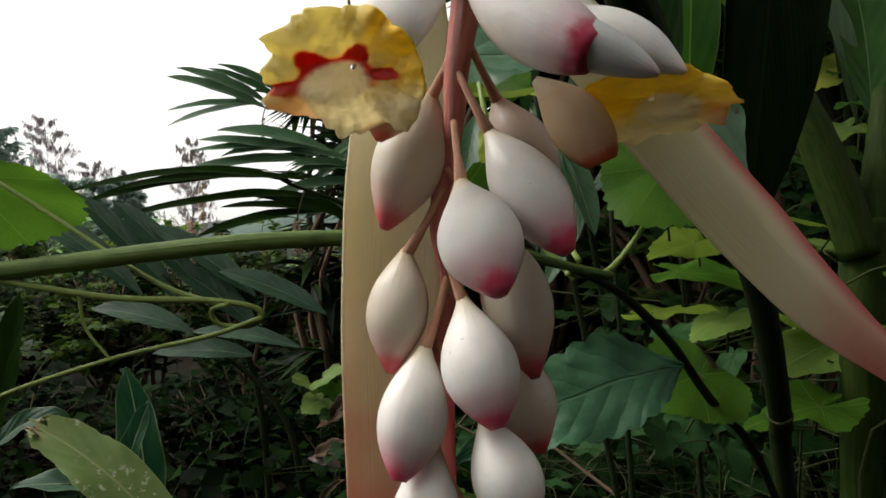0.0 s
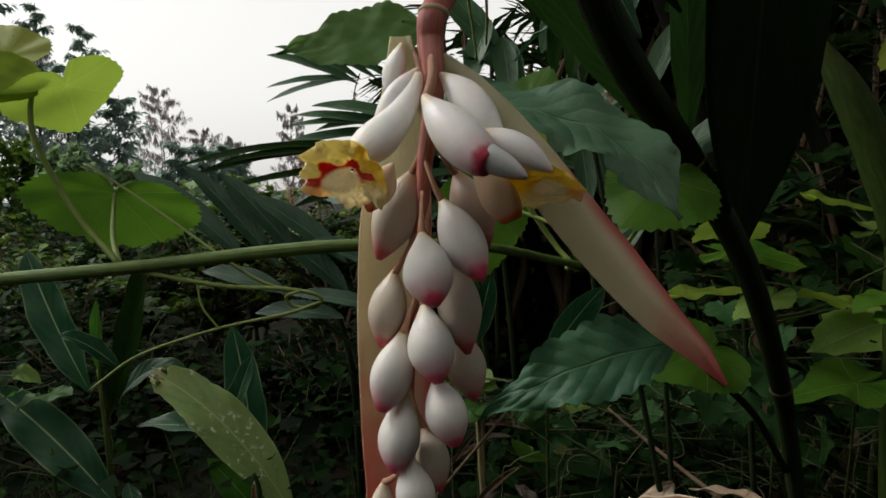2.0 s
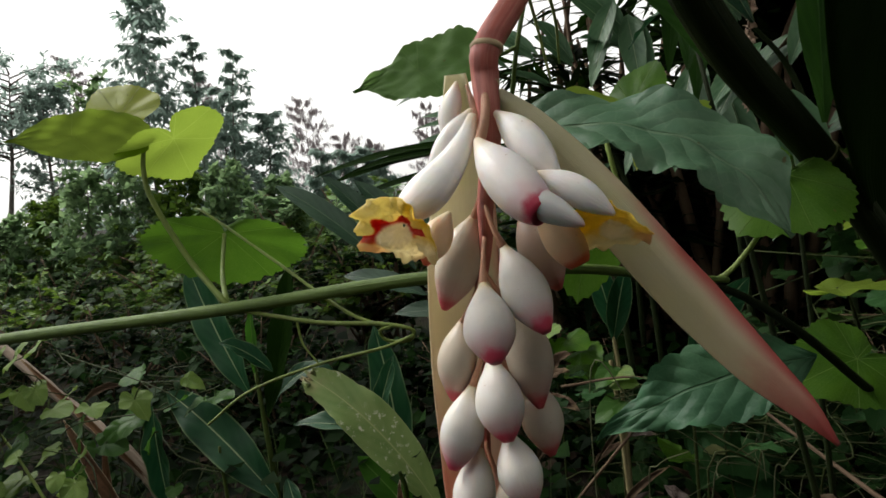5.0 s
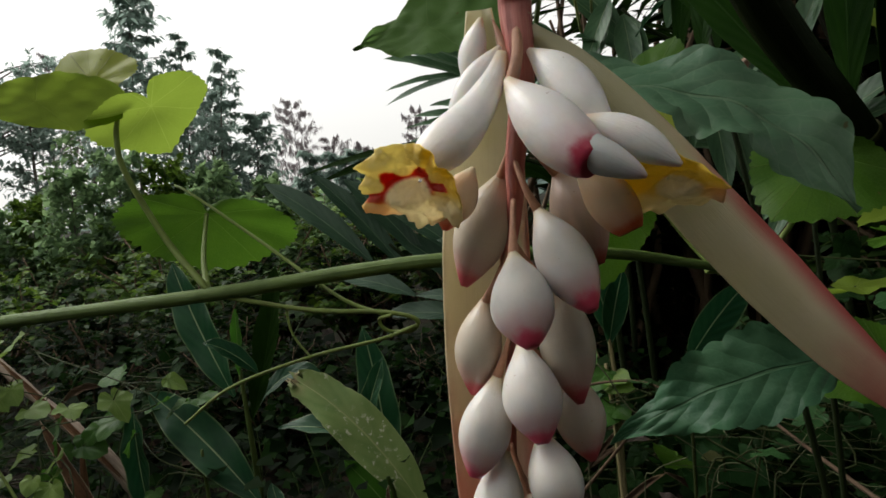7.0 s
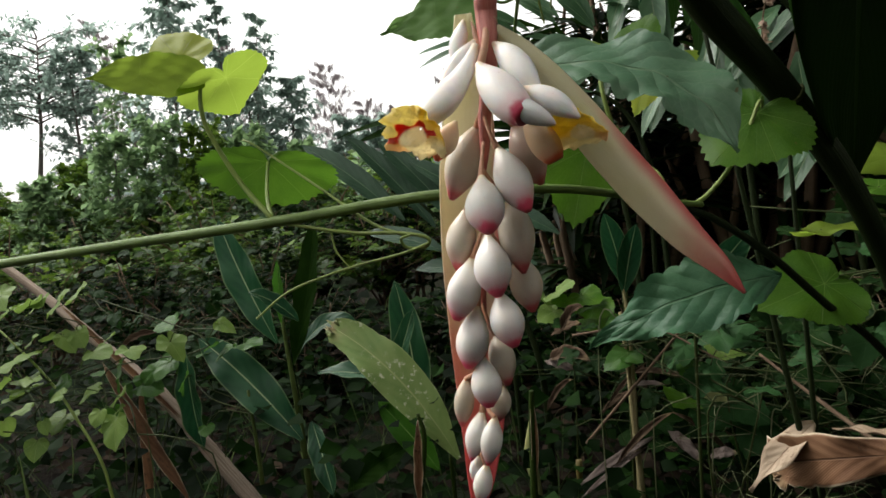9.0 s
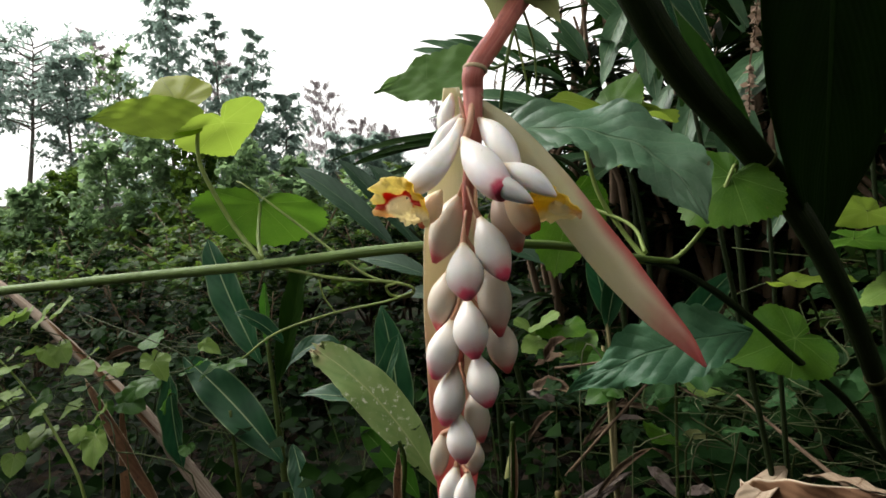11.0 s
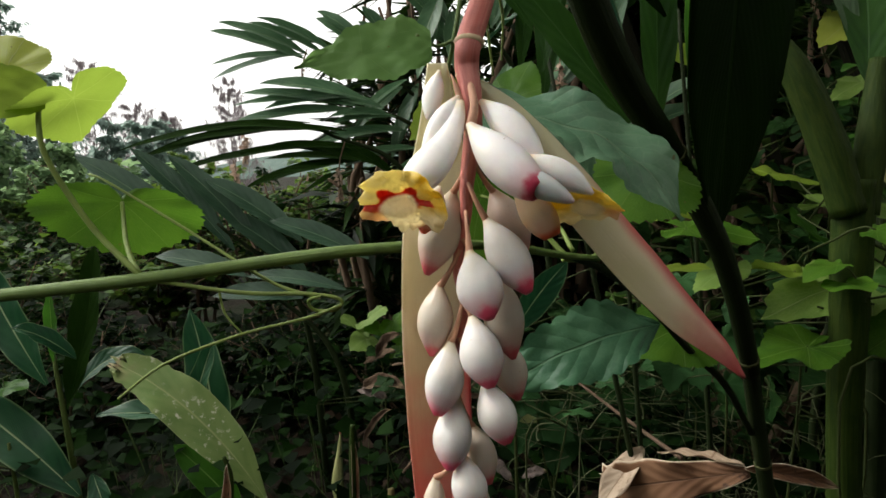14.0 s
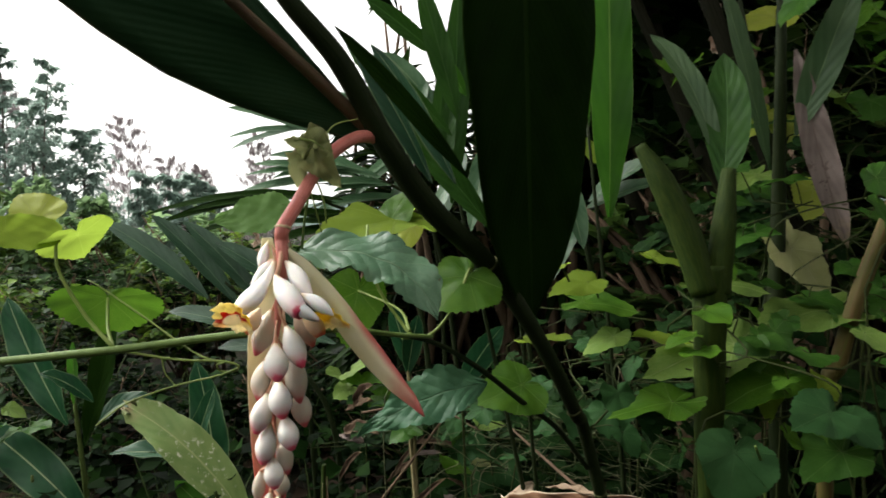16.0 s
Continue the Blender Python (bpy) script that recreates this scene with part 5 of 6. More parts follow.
ginger_shoot("ginger_plant", "ginger shoot with a pale torn leaf", (-0.612, 1.62, -0.14), (-0.601, 1.62, 0.371), .010, (
    ((-0.576, 1.62, 0.357), (-0.977, 1.64, 0.743), .066, (0.40, -0.75, 0.5), (0.05, -.03, .10), .15, M_PALELEAF),
    ((-0.63, 1.6, 0.327), (-0.791, 1.58, 0.528), .040, (0.3, -0.8, 0.5), (0, 0, .02), .2, M_BRIGHTLEAF),
    ((-0.787, 1.85, 0.35), (-0.856, 1.9, 0.821), .060, (0.1, -1, 0.1), (.03, 0, 0), .2, M_GINGERLEAF),
    ((-0.868, 1.8, 0.437), (-0.729, 1.75, 0.763), .035, (-0.3, -1, 0.2), (0, 0, .02), .2, M_GINGERLEAF),
    ((-0.738, 1.8, 0.482), (-1.087, 1.75, 0.551), .045, (0.1, -0.3, 0.9), (0, 0, .05), .3, M_GINGERLEAF)), seed=10)
ginger_shoot("ginger_plant", "leafy ginger shoot with upright dark leaves", (-1.0756, 1.6200, -0.0427), (-1.0935, 1.6000, 0.7667), .011, (
    ((-1.1341, 1.6200, 0.6843), (-1.3287, 1.6600, 1.0679), .052, (0.25, -1, 0.15), (-.03, 0, .02), .25, M_GINGERLEAF),
    ((-1.0979, 1.6400, 0.6089), (-1.0103, 1.7000, 1.0452), .040, (-0.1, -1, 0.1), (.03, 0, .02), .30, M_DARKLEAF),
    ((-1.0815, 1.5800, 0.7580), (-1.0613, 1.5600, 0.9433), .018, (0, -1, 0.1), (0, 0, 0), .25, M_BRIGHTLEAF),
    ((-1.0103, 1.5600, 0.7674), (-1.1137, 1.4800, 0.8692), .026, (0, -0.6, 0.8), (0, 0, .03), .3, M_GINGERLEAF),
    ((-1.0946, 1.6600, 0.6383), (-0.8936, 1.7000, 0.7206), .032, (0, -0.6, 0.8), (0, 0, .10), .3, M_GINGERLEAF)), M_LIGHT_CANE, seed=20)
ginger_shoot("ginger_plant", "ginger shoot with broad drooping leaves", (-1.1682, 1.5000, 0.0366), (-1.1684, 1.5000, 0.5752), .008, (
    ((-1.0024, 1.5000, 0.4351), (-1.3638, 1.5500, 0.7146), .060, (0.35, -0.8, 0.45), (0, 0, .04), .22, M_GINGERLEAF),
    ((-1.3027, 1.4200, 0.7138), (-1.2666, 1.4000, 0.4250), .044, (-0.1, -1, 0.2), (-.02, 0, .01), .28, M_GINGERLEAF),
    ((-0.9638, 1.5000, 0.4916), (-0.8691, 1.4200, 0.3153), .034, (0.1, -1, 0.2), (0, 0, .02), .25, M_GINGERLEAF),
    ((-0.9024, 1.5500, 0.2646), (-0.7168, 1.6000, 0.3899), .040, (0.1, -0.8, 0.5), (0, 0, .03), .25, M_DARKLEAF)), M_LIGHT_CANE, seed=30)

# arching fans of ginger behind
def arching(name, label, foot, line, leaves, m, seed, half, tufts=2):
    """A leaning cane whose narrow leaves all reach one way; leaves: (base, tip)."""
    ob = thing(name, foot, label, "plant", "arching ginger")
    part("cane", tube(Geo(), (foot, *line), [.013, .010, .005], 26, 8), M_CANE, ob)
    rng = random.Random(seed)
    for k, (b, t) in enumerate(leaves):
        L = (V(t) - V(b)).length
        for j in range(tufts):
            shift = V((rng.uniform(-.10, .10), rng.uniform(-.05, .10), rng.uniform(-.10, .04))) * L * j
            turn = V((rng.uniform(-.12, .12), 0, rng.uniform(-.22, .08))) * L * j
            part("leaf", blade(V(b) + shift, V(t) + shift + turn, half * rng.uniform(.6, .95), (rng.uniform(-.25, .25), -0.6, .75), (0, 0, .09 * L), .35, .04, 3, seed=seed + k + 40 * j, nv=16, nu=5), m, ob)
    return ob


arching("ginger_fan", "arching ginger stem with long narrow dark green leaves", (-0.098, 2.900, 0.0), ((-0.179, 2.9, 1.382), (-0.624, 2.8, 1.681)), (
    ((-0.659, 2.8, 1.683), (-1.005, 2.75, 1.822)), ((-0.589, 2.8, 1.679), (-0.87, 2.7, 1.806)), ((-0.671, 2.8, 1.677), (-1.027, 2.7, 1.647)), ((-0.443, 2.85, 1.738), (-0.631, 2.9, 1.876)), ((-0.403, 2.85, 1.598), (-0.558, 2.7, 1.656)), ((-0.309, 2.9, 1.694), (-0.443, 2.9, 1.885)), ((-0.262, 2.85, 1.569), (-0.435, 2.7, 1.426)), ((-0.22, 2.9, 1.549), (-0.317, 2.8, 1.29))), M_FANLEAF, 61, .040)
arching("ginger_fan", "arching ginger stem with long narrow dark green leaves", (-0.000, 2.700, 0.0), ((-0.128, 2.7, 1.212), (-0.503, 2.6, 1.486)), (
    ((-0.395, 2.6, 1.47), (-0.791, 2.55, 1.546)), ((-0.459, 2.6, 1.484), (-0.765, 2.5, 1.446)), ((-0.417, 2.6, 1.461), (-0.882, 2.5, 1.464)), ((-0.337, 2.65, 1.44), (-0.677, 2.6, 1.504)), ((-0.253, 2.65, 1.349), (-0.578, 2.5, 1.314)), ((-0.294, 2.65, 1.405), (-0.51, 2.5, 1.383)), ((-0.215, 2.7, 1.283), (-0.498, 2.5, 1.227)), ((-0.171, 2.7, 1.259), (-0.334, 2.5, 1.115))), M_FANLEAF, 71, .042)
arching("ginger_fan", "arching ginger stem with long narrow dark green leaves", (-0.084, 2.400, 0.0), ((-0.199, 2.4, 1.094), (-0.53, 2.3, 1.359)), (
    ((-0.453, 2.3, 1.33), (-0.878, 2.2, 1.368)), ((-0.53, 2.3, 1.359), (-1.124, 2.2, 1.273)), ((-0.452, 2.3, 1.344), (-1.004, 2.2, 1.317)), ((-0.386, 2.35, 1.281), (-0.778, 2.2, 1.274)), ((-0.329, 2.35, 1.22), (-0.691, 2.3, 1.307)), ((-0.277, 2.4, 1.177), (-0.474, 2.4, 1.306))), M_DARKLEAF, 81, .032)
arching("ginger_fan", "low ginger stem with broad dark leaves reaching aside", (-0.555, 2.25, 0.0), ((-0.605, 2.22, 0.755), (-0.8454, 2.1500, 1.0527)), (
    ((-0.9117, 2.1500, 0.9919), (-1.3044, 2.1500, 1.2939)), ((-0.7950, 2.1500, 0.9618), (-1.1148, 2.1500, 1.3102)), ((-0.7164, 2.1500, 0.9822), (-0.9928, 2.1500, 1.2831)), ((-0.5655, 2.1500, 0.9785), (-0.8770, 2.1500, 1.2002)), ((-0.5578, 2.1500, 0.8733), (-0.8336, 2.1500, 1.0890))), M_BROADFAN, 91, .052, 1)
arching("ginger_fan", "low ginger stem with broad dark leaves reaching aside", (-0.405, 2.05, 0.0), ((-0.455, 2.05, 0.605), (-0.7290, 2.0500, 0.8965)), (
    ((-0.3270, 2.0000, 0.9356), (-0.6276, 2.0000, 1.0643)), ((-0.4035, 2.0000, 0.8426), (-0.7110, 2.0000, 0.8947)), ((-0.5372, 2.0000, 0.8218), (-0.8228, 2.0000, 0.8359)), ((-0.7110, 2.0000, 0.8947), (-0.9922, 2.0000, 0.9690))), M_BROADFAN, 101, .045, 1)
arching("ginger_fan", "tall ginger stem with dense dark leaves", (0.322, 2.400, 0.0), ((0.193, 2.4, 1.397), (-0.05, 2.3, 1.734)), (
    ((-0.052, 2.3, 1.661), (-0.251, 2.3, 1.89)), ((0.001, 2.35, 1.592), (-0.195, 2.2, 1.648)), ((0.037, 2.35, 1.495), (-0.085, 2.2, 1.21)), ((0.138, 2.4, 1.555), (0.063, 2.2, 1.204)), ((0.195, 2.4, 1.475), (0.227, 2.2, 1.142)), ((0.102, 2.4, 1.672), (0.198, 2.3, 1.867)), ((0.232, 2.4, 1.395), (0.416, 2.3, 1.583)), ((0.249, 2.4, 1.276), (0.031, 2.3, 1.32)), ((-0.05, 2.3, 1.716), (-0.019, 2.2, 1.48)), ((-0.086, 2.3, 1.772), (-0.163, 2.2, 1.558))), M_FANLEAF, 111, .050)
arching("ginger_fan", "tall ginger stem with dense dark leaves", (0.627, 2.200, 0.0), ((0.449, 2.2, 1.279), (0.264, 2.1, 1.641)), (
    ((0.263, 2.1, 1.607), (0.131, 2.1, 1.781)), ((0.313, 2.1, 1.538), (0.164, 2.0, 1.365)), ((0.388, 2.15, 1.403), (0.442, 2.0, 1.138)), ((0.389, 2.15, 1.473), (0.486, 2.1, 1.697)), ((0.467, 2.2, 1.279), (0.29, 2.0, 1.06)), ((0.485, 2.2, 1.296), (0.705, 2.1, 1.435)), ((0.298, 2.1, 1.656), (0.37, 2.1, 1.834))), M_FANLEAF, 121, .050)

# upright leaves behind the main cane
ginger_shoot("ginger_plant", "tall ginger shoot with bright backlit leaves", (0.45, 1.15, 0), (0.36, 1.12, 1.45), .006, (
    ((0.4037, 1.1500, 1.2482), (0.4059, 1.1000, 1.8679), .044, (0.1, -1, 0.0), (.01, 0, 0), .2, M_BRIGHTLEAF),
    ((0.3728, 1.2200, 1.4398), (0.3632, 1.2000, 1.6062), .022, (0.4, -1, 0.0), (-.02, 0, 0), .2, M_BRIGHTLEAF)), M_CANE, seed=90)
ginger_shoot("ginger_plant", "ginger shoot with a long slanting bright leaf", (0.25, 0.85, 0), (0.20, .82, 1.2), .005, (
    ((0.1708, 0.62, 1.2409), (0.0347, 0.6, 1.4119), .018, (-0.3, -0.8, 0.5), (0, 0, .01), .2, M_DUSKSTRAP),
    ((0.2029, 0.64, 1.2355), (0.1933, 0.62, 1.5027), .020, (0.1, -1, 0.1), (.005, 0, 0), .25, M_DUSKSTRAP),
    ((0.0293, 0.85, 1.3602), (0.0759, 0.8, 1.3915), .012, (0, -0.6, 0.8), (0, 0, .01), .3, M_GINGERLEAF)), M_CANE, seed=95)

ginger_shoot("ginger_plant", "dusky ginger shoot with narrow leaves crowded beside the dark cane", (0.33, .80, 0), (0.1055, 0.7800, 1.3373), .005, (
    ((0.1226, 0.7200, 1.4048), (0.0734, 0.7000, 1.6147), 0.0187, (-0.2, -0.95, 0.2), (0, 0, .006), .25, M_DUSKSTRAP),
    ((0.0934, 0.7200, 1.3085), (0.1125, 0.7400, 1.4466), 0.0145, (-0.2, -0.95, 0.2), (0, 0, .006), .25, M_DUSKSTRAP),
    ((0.0930, 0.7400, 1.5076), (-0.0093, 0.7000, 1.5914), 0.0147, (-0.2, -0.95, 0.2), (0, 0, .006), .25, M_DUSKSTRAP),
    ((0.1117, 0.7200, 1.3842), (-0.0007, 0.6800, 1.5037), 0.0111, (-0.2, -0.95, 0.2), (0, 0, .006), .25, M_DUSKSTRAP),
    ((0.0849, 0.7200, 1.3557), (-0.0361, 0.6800, 1.5179), 0.0103, (-0.2, -0.95, 0.2), (0, 0, .006), .25, M_DUSKSTRAP),
    ((0.1331, 0.7600, 1.4488), (0.0932, 0.7400, 1.5118), 0.0114, (-0.2, -0.95, 0.2), (0, 0, .006), .25, M_BRIGHTLEAF),
    ((0.1020, 0.8000, 1.2838), (0.1269, 0.7800, 1.6289), 0.0221, (0.1, -0.97, 0.15), (0, 0, .006), .2, M_DUSKSTRAP),
    ((0.0737, 0.8200, 1.3226), (0.1001, 0.8000, 1.5295), 0.0140, (0.1, -0.97, 0.15), (0, 0, .006), .2, M_DUSKSTRAP)), M_CANE, seed=97)

# thick green forked stem and its neighbours
stout = thing("stout_ginger", (0.56, 0.90, 0), "stout mossy green ginger stem forking into leaf sheaths", "plant")
part("cane", tube(Geo(), ((0.56, 0.90, -.02), (0.5236, 0.8800, 0.7435), (0.5255, 0.8800, 0.9405), (0.5281, 0.8800, 1.0765), (0.5317, 0.8800, 1.1632)), [.022, .023, .025, .028, .026], 40, 14, .03), M_GREEN_CANE, stout)
part("leaf_sheath", tube(Geo(), ((0.5187, 0.8700, 1.1165), (0.4926, 0.8800, 1.2124), (0.4548, 0.8900, 1.3101), (0.4222, 0.9000, 1.3721)), [.024, .026, .022, .010], 24, 12, .02), M_GREEN_CANE, stout)
part("leaf_sheath", tube(Geo(), ((0.5401, 0.8800, 1.1148), (0.5562, 0.8900, 1.2195), (0.5736, 0.9100, 1.3255)), [.022, .021, .012], 24, 12, .02), M_GREEN_CANE, stout)
part("leaf", blade((0.5647, 0.9200, 1.2972), (0.6104, 1.0500, 1.5522), .040, (-0.2, -1, 0.1), (0.015, 0, 0), .25, seed=3), M_DUSKSTRAP, stout)
part("leaf", blade((0.5713, 0.9500, 1.3282), (0.4747, 1.0500, 1.5953), .026, (0.3, -1, 0.35), (.02, 0, .06), .3, seed=4), M_GREYSTRAP, stout)
rusty = thing("rusty_cane", (0.75, 1.0, -0.113), "rust-brown ginger cane standing bare", "plant")
part("cane", tube(Geo(), ((0.75, 1.0, -0.113), (0.7674, 1.0000, 0.8422), (0.7888, 1.0000, 0.9582), (0.8279, 1.0000, 1.0934), (0.8741, 1.0000, 1.2159), (0.9276, 1.0000, 1.3667)), [.014, .014, .015, .015, .014, .011], 40, 12, .02), M_RUST_CANE, rusty)
for c in ((0.7674, 1.0000, 0.8422), (0.7888, 1.0000, 0.9582)):
    c = V(c)
    part("node_ring", tube(Geo(), (c - V((.001, 0, .004)), c, c + V((.001, 0, .004))), [.0150, .0166, .0150], 7, 12, .04), M_RUST_CANE, rusty, "swollen node ring")
for k, (pts, r) in enumerate((
    (((0.7740, 1.2500, 0.9416), (0.7825, 1.2500, 1.2768), (0.7724, 1.2000, 1.5476), (0.7803, 1.2000, 1.8600)), .020),
    (((0.775, 1.5, 0.617), (0.846, 1.45, 1.179), (0.789, 1.4, 1.552), (0.742, 1.4, 1.837)), .010))):
    g = thing("bare_cane", pts[0], "thin shaded ginger cane with few leaves", "plant", "bare canes")
    b0 = V(pts[0])
    part("cane", tube(Geo(), ((b0.x, b0.y, -.02), *pts), [r, r, r * .8, r * .6, r * .4], 36, 8, .02), M_CANE, g)
    if k == 0:
        part("leaf", blade((0.7801, 1.1500, 1.4005), (0.8870, 1.1000, 1.7145), .034, (-0.3, -1, 0.2), (0, 0, 0), .25, seed=5), M_GREYSTRAP, g)
        part("dry_leaf", blade((0.7825, 1.1500, 1.5729), (0.8668, 1.1200, 1.1692), .030, (-0.3, -1, 0.1), (-.01, 0, -.01), .4, .15, seed=6), M_GREYDRY, g, "hanging withered grey-brown leaf")
    else:
        part("leaf", blade((0.8008, 1.3500, 1.3438), (0.6778, 1.3000, 1.7980), .026, (0.3, -1, 0.2), (.01, 0, 0), .25, seed=7), M_GREYSTRAP, g)


def raceme(top, length, n, seed):
    """A hanging spike of small dry cream blossoms."""
    rng = random.Random(seed)
    w = V(top)
    ob = thing("flower_spike", w, "hanging spike of small dry cream blossoms", "flower", "flower spikes")
    end = w + V((rng.uniform(-.1, .1) * length, 0, -length))
    part("stem", tube(Geo(), (w + V((0.02, 0.02, .08)), w, end), [.003, .002], 12, 5), M_TWIG, ob)
    C, D, U, L, W = [], [], [], [], []
    for k in range(n):
        c = w.lerp(end, rng.random())
        C.append(c)
        D.append((rnd_dir(rng) + V((0, 0, -.6))).normalized())
        U.append(rnd_dir(rng))
        L.append(length * rng.uniform(.10, .22))
        W.append(L[-1] * .38)
    part("blossom", leaflets(Geo(), C, D, U, L, W), F_BLOOM, ob)


for k, (p, ln) in enumerate((((-0.674, 2.75, 1.62), .09), ((-0.459, 2.3, 1.225), .12), ((-1.756, 5.0, 1.282), .28), ((0.273, 1.9, 1.63), .12), ((0.254, 1.9, 1.478), .13), ((0.941, 2.2, 1.944), .14), ((1.066, 1.9, 1.441), .08), ((-1.67, 5.0, 1.542), .25))):
    raceme(p, ln, 46, 40 + k)


# ---------------------------------------------------------------- small vines among the undergrowth
def creeper(foot, pts, r, leaves, m, label, seed, group="creepers", lobed=0.6):
    """A thin winding stem with stalked leaves; leaves: (place, length, way)."""
    rng = random.Random(seed)
    ob = thing("creeper", foot, label, "vine", group)
    wood = M_SHADESTEM
    part("stem", tube(Geo(), (foot, *pts), [r, r * .7], 30, 6, .03), wood, ob)
    line = spline((foot, *pts), 60)
    for c, L, way in leaves:
        c = V(c)
        near = min(line, key=lambda q: (q - c).length)
        d = V(way).normalized()
        part("petiole", tube(Geo(), (near, near.lerp(c, .6) + V((0, 0, .15 * (c - near).length)), c), [r * .6, r * .5], 8, 5), wood, ob)
        up = V((rng.uniform(-.35, .35), rng.uniform(-.45, .05), .9))
        part("leaf", heart(c, c + d * L, up, rng.uniform(.85, 1.15), seed=seed * 31 + rng.randrange(999), shape=LOBED if rng.random() < lobed else OVATE if lobed < .3 else HEART, rings=5, spokes=44, teeth=.06 if lobed > .3 else .03, ruffle=.06), m, ob)
    return ob


def creeper_patch(lo, hi, z0, n, L, m, label, seed, group="creepers"):
    """A creeper climbing through the box lo to hi, with n leaves facing the light."""
    rng = random.Random(seed)
    x0, y0 = rng.uniform(lo[0], hi[0]), rng.uniform(lo[1], hi[1])
    pts = [V((x0 + (hi[0] - lo[0]) * rng.uniform(-.35, .35), y0 + rng.uniform(-.1, .1), lo[2] + (hi[2] - lo[2]) * (k + rng.uniform(.5, 1.3)) / 6)) for k in range(6)]
    foot = V((x0, y0, z0))
    line = spline((foot, *pts), 80)
    leaves = []
    for k in range(n):
        q = line[rng.randrange(18, 80)]
        c = q + V((rng.uniform(-1, 1), rng.uniform(-.8, .1), rng.uniform(-.5, .8))) * L * 1.3
        leaves.append((c, L * rng.uniform(.55, 1.15), (rng.uniform(-1, 1), rng.uniform(-.8, .1), rng.uniform(-.55, .1))))
    return creeper(foot, pts, .0022 if L > .03 else .0016, leaves, m, label, seed, group, 0.15 if hi[0] < -0.8 or m is M_VINELEAF else 0.5)


# yellow, lit and shaded vine leaves among the stout stems; lit and shaded are leaf colours
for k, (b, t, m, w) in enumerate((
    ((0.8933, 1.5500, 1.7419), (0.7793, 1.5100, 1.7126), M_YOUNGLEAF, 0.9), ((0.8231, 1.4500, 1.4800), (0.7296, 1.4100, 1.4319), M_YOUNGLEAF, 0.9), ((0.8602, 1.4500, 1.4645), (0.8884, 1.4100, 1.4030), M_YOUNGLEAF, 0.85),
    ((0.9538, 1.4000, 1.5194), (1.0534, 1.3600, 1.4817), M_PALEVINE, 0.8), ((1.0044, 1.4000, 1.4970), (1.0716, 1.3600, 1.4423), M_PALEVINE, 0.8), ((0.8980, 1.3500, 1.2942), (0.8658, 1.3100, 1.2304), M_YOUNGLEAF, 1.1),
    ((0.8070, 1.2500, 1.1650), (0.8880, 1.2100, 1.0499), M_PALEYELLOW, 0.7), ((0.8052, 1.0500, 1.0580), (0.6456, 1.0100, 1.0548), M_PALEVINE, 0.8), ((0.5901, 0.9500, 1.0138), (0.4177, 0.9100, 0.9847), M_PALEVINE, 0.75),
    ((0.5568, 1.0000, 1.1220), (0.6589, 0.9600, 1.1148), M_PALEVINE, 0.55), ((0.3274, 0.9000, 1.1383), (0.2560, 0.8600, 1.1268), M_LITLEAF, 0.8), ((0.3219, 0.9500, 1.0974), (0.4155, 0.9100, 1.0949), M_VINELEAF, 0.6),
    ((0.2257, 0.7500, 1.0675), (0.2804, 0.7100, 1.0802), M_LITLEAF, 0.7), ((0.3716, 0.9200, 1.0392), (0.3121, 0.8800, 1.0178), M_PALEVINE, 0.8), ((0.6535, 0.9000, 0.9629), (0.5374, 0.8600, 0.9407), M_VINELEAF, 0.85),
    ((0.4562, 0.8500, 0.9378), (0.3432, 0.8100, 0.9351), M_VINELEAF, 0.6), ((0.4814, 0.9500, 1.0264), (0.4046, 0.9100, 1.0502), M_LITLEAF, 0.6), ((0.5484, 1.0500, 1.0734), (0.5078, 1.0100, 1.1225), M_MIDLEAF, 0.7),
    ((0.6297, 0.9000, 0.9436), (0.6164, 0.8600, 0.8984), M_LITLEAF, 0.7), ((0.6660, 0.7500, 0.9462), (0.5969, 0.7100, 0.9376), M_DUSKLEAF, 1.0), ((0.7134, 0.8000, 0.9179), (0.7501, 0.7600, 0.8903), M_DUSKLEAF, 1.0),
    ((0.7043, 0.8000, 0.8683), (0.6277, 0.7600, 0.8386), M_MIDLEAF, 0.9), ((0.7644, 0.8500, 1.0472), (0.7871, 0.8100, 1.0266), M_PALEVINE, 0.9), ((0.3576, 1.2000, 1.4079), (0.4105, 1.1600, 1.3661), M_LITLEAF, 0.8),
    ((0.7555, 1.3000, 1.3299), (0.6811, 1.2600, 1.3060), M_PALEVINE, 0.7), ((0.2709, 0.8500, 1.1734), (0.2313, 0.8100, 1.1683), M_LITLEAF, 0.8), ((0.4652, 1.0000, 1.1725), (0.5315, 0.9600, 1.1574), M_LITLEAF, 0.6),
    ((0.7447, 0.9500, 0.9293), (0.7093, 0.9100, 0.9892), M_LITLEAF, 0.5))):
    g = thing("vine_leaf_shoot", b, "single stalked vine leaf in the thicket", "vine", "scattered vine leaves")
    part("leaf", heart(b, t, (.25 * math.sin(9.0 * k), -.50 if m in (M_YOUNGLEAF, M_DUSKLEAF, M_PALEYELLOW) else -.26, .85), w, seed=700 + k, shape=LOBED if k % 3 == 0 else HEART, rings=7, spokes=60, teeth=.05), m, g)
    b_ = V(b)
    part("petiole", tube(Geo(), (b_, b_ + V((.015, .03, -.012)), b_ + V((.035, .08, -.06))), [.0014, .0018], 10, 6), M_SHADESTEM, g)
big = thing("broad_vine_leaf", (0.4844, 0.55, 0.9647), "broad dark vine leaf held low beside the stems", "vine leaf")
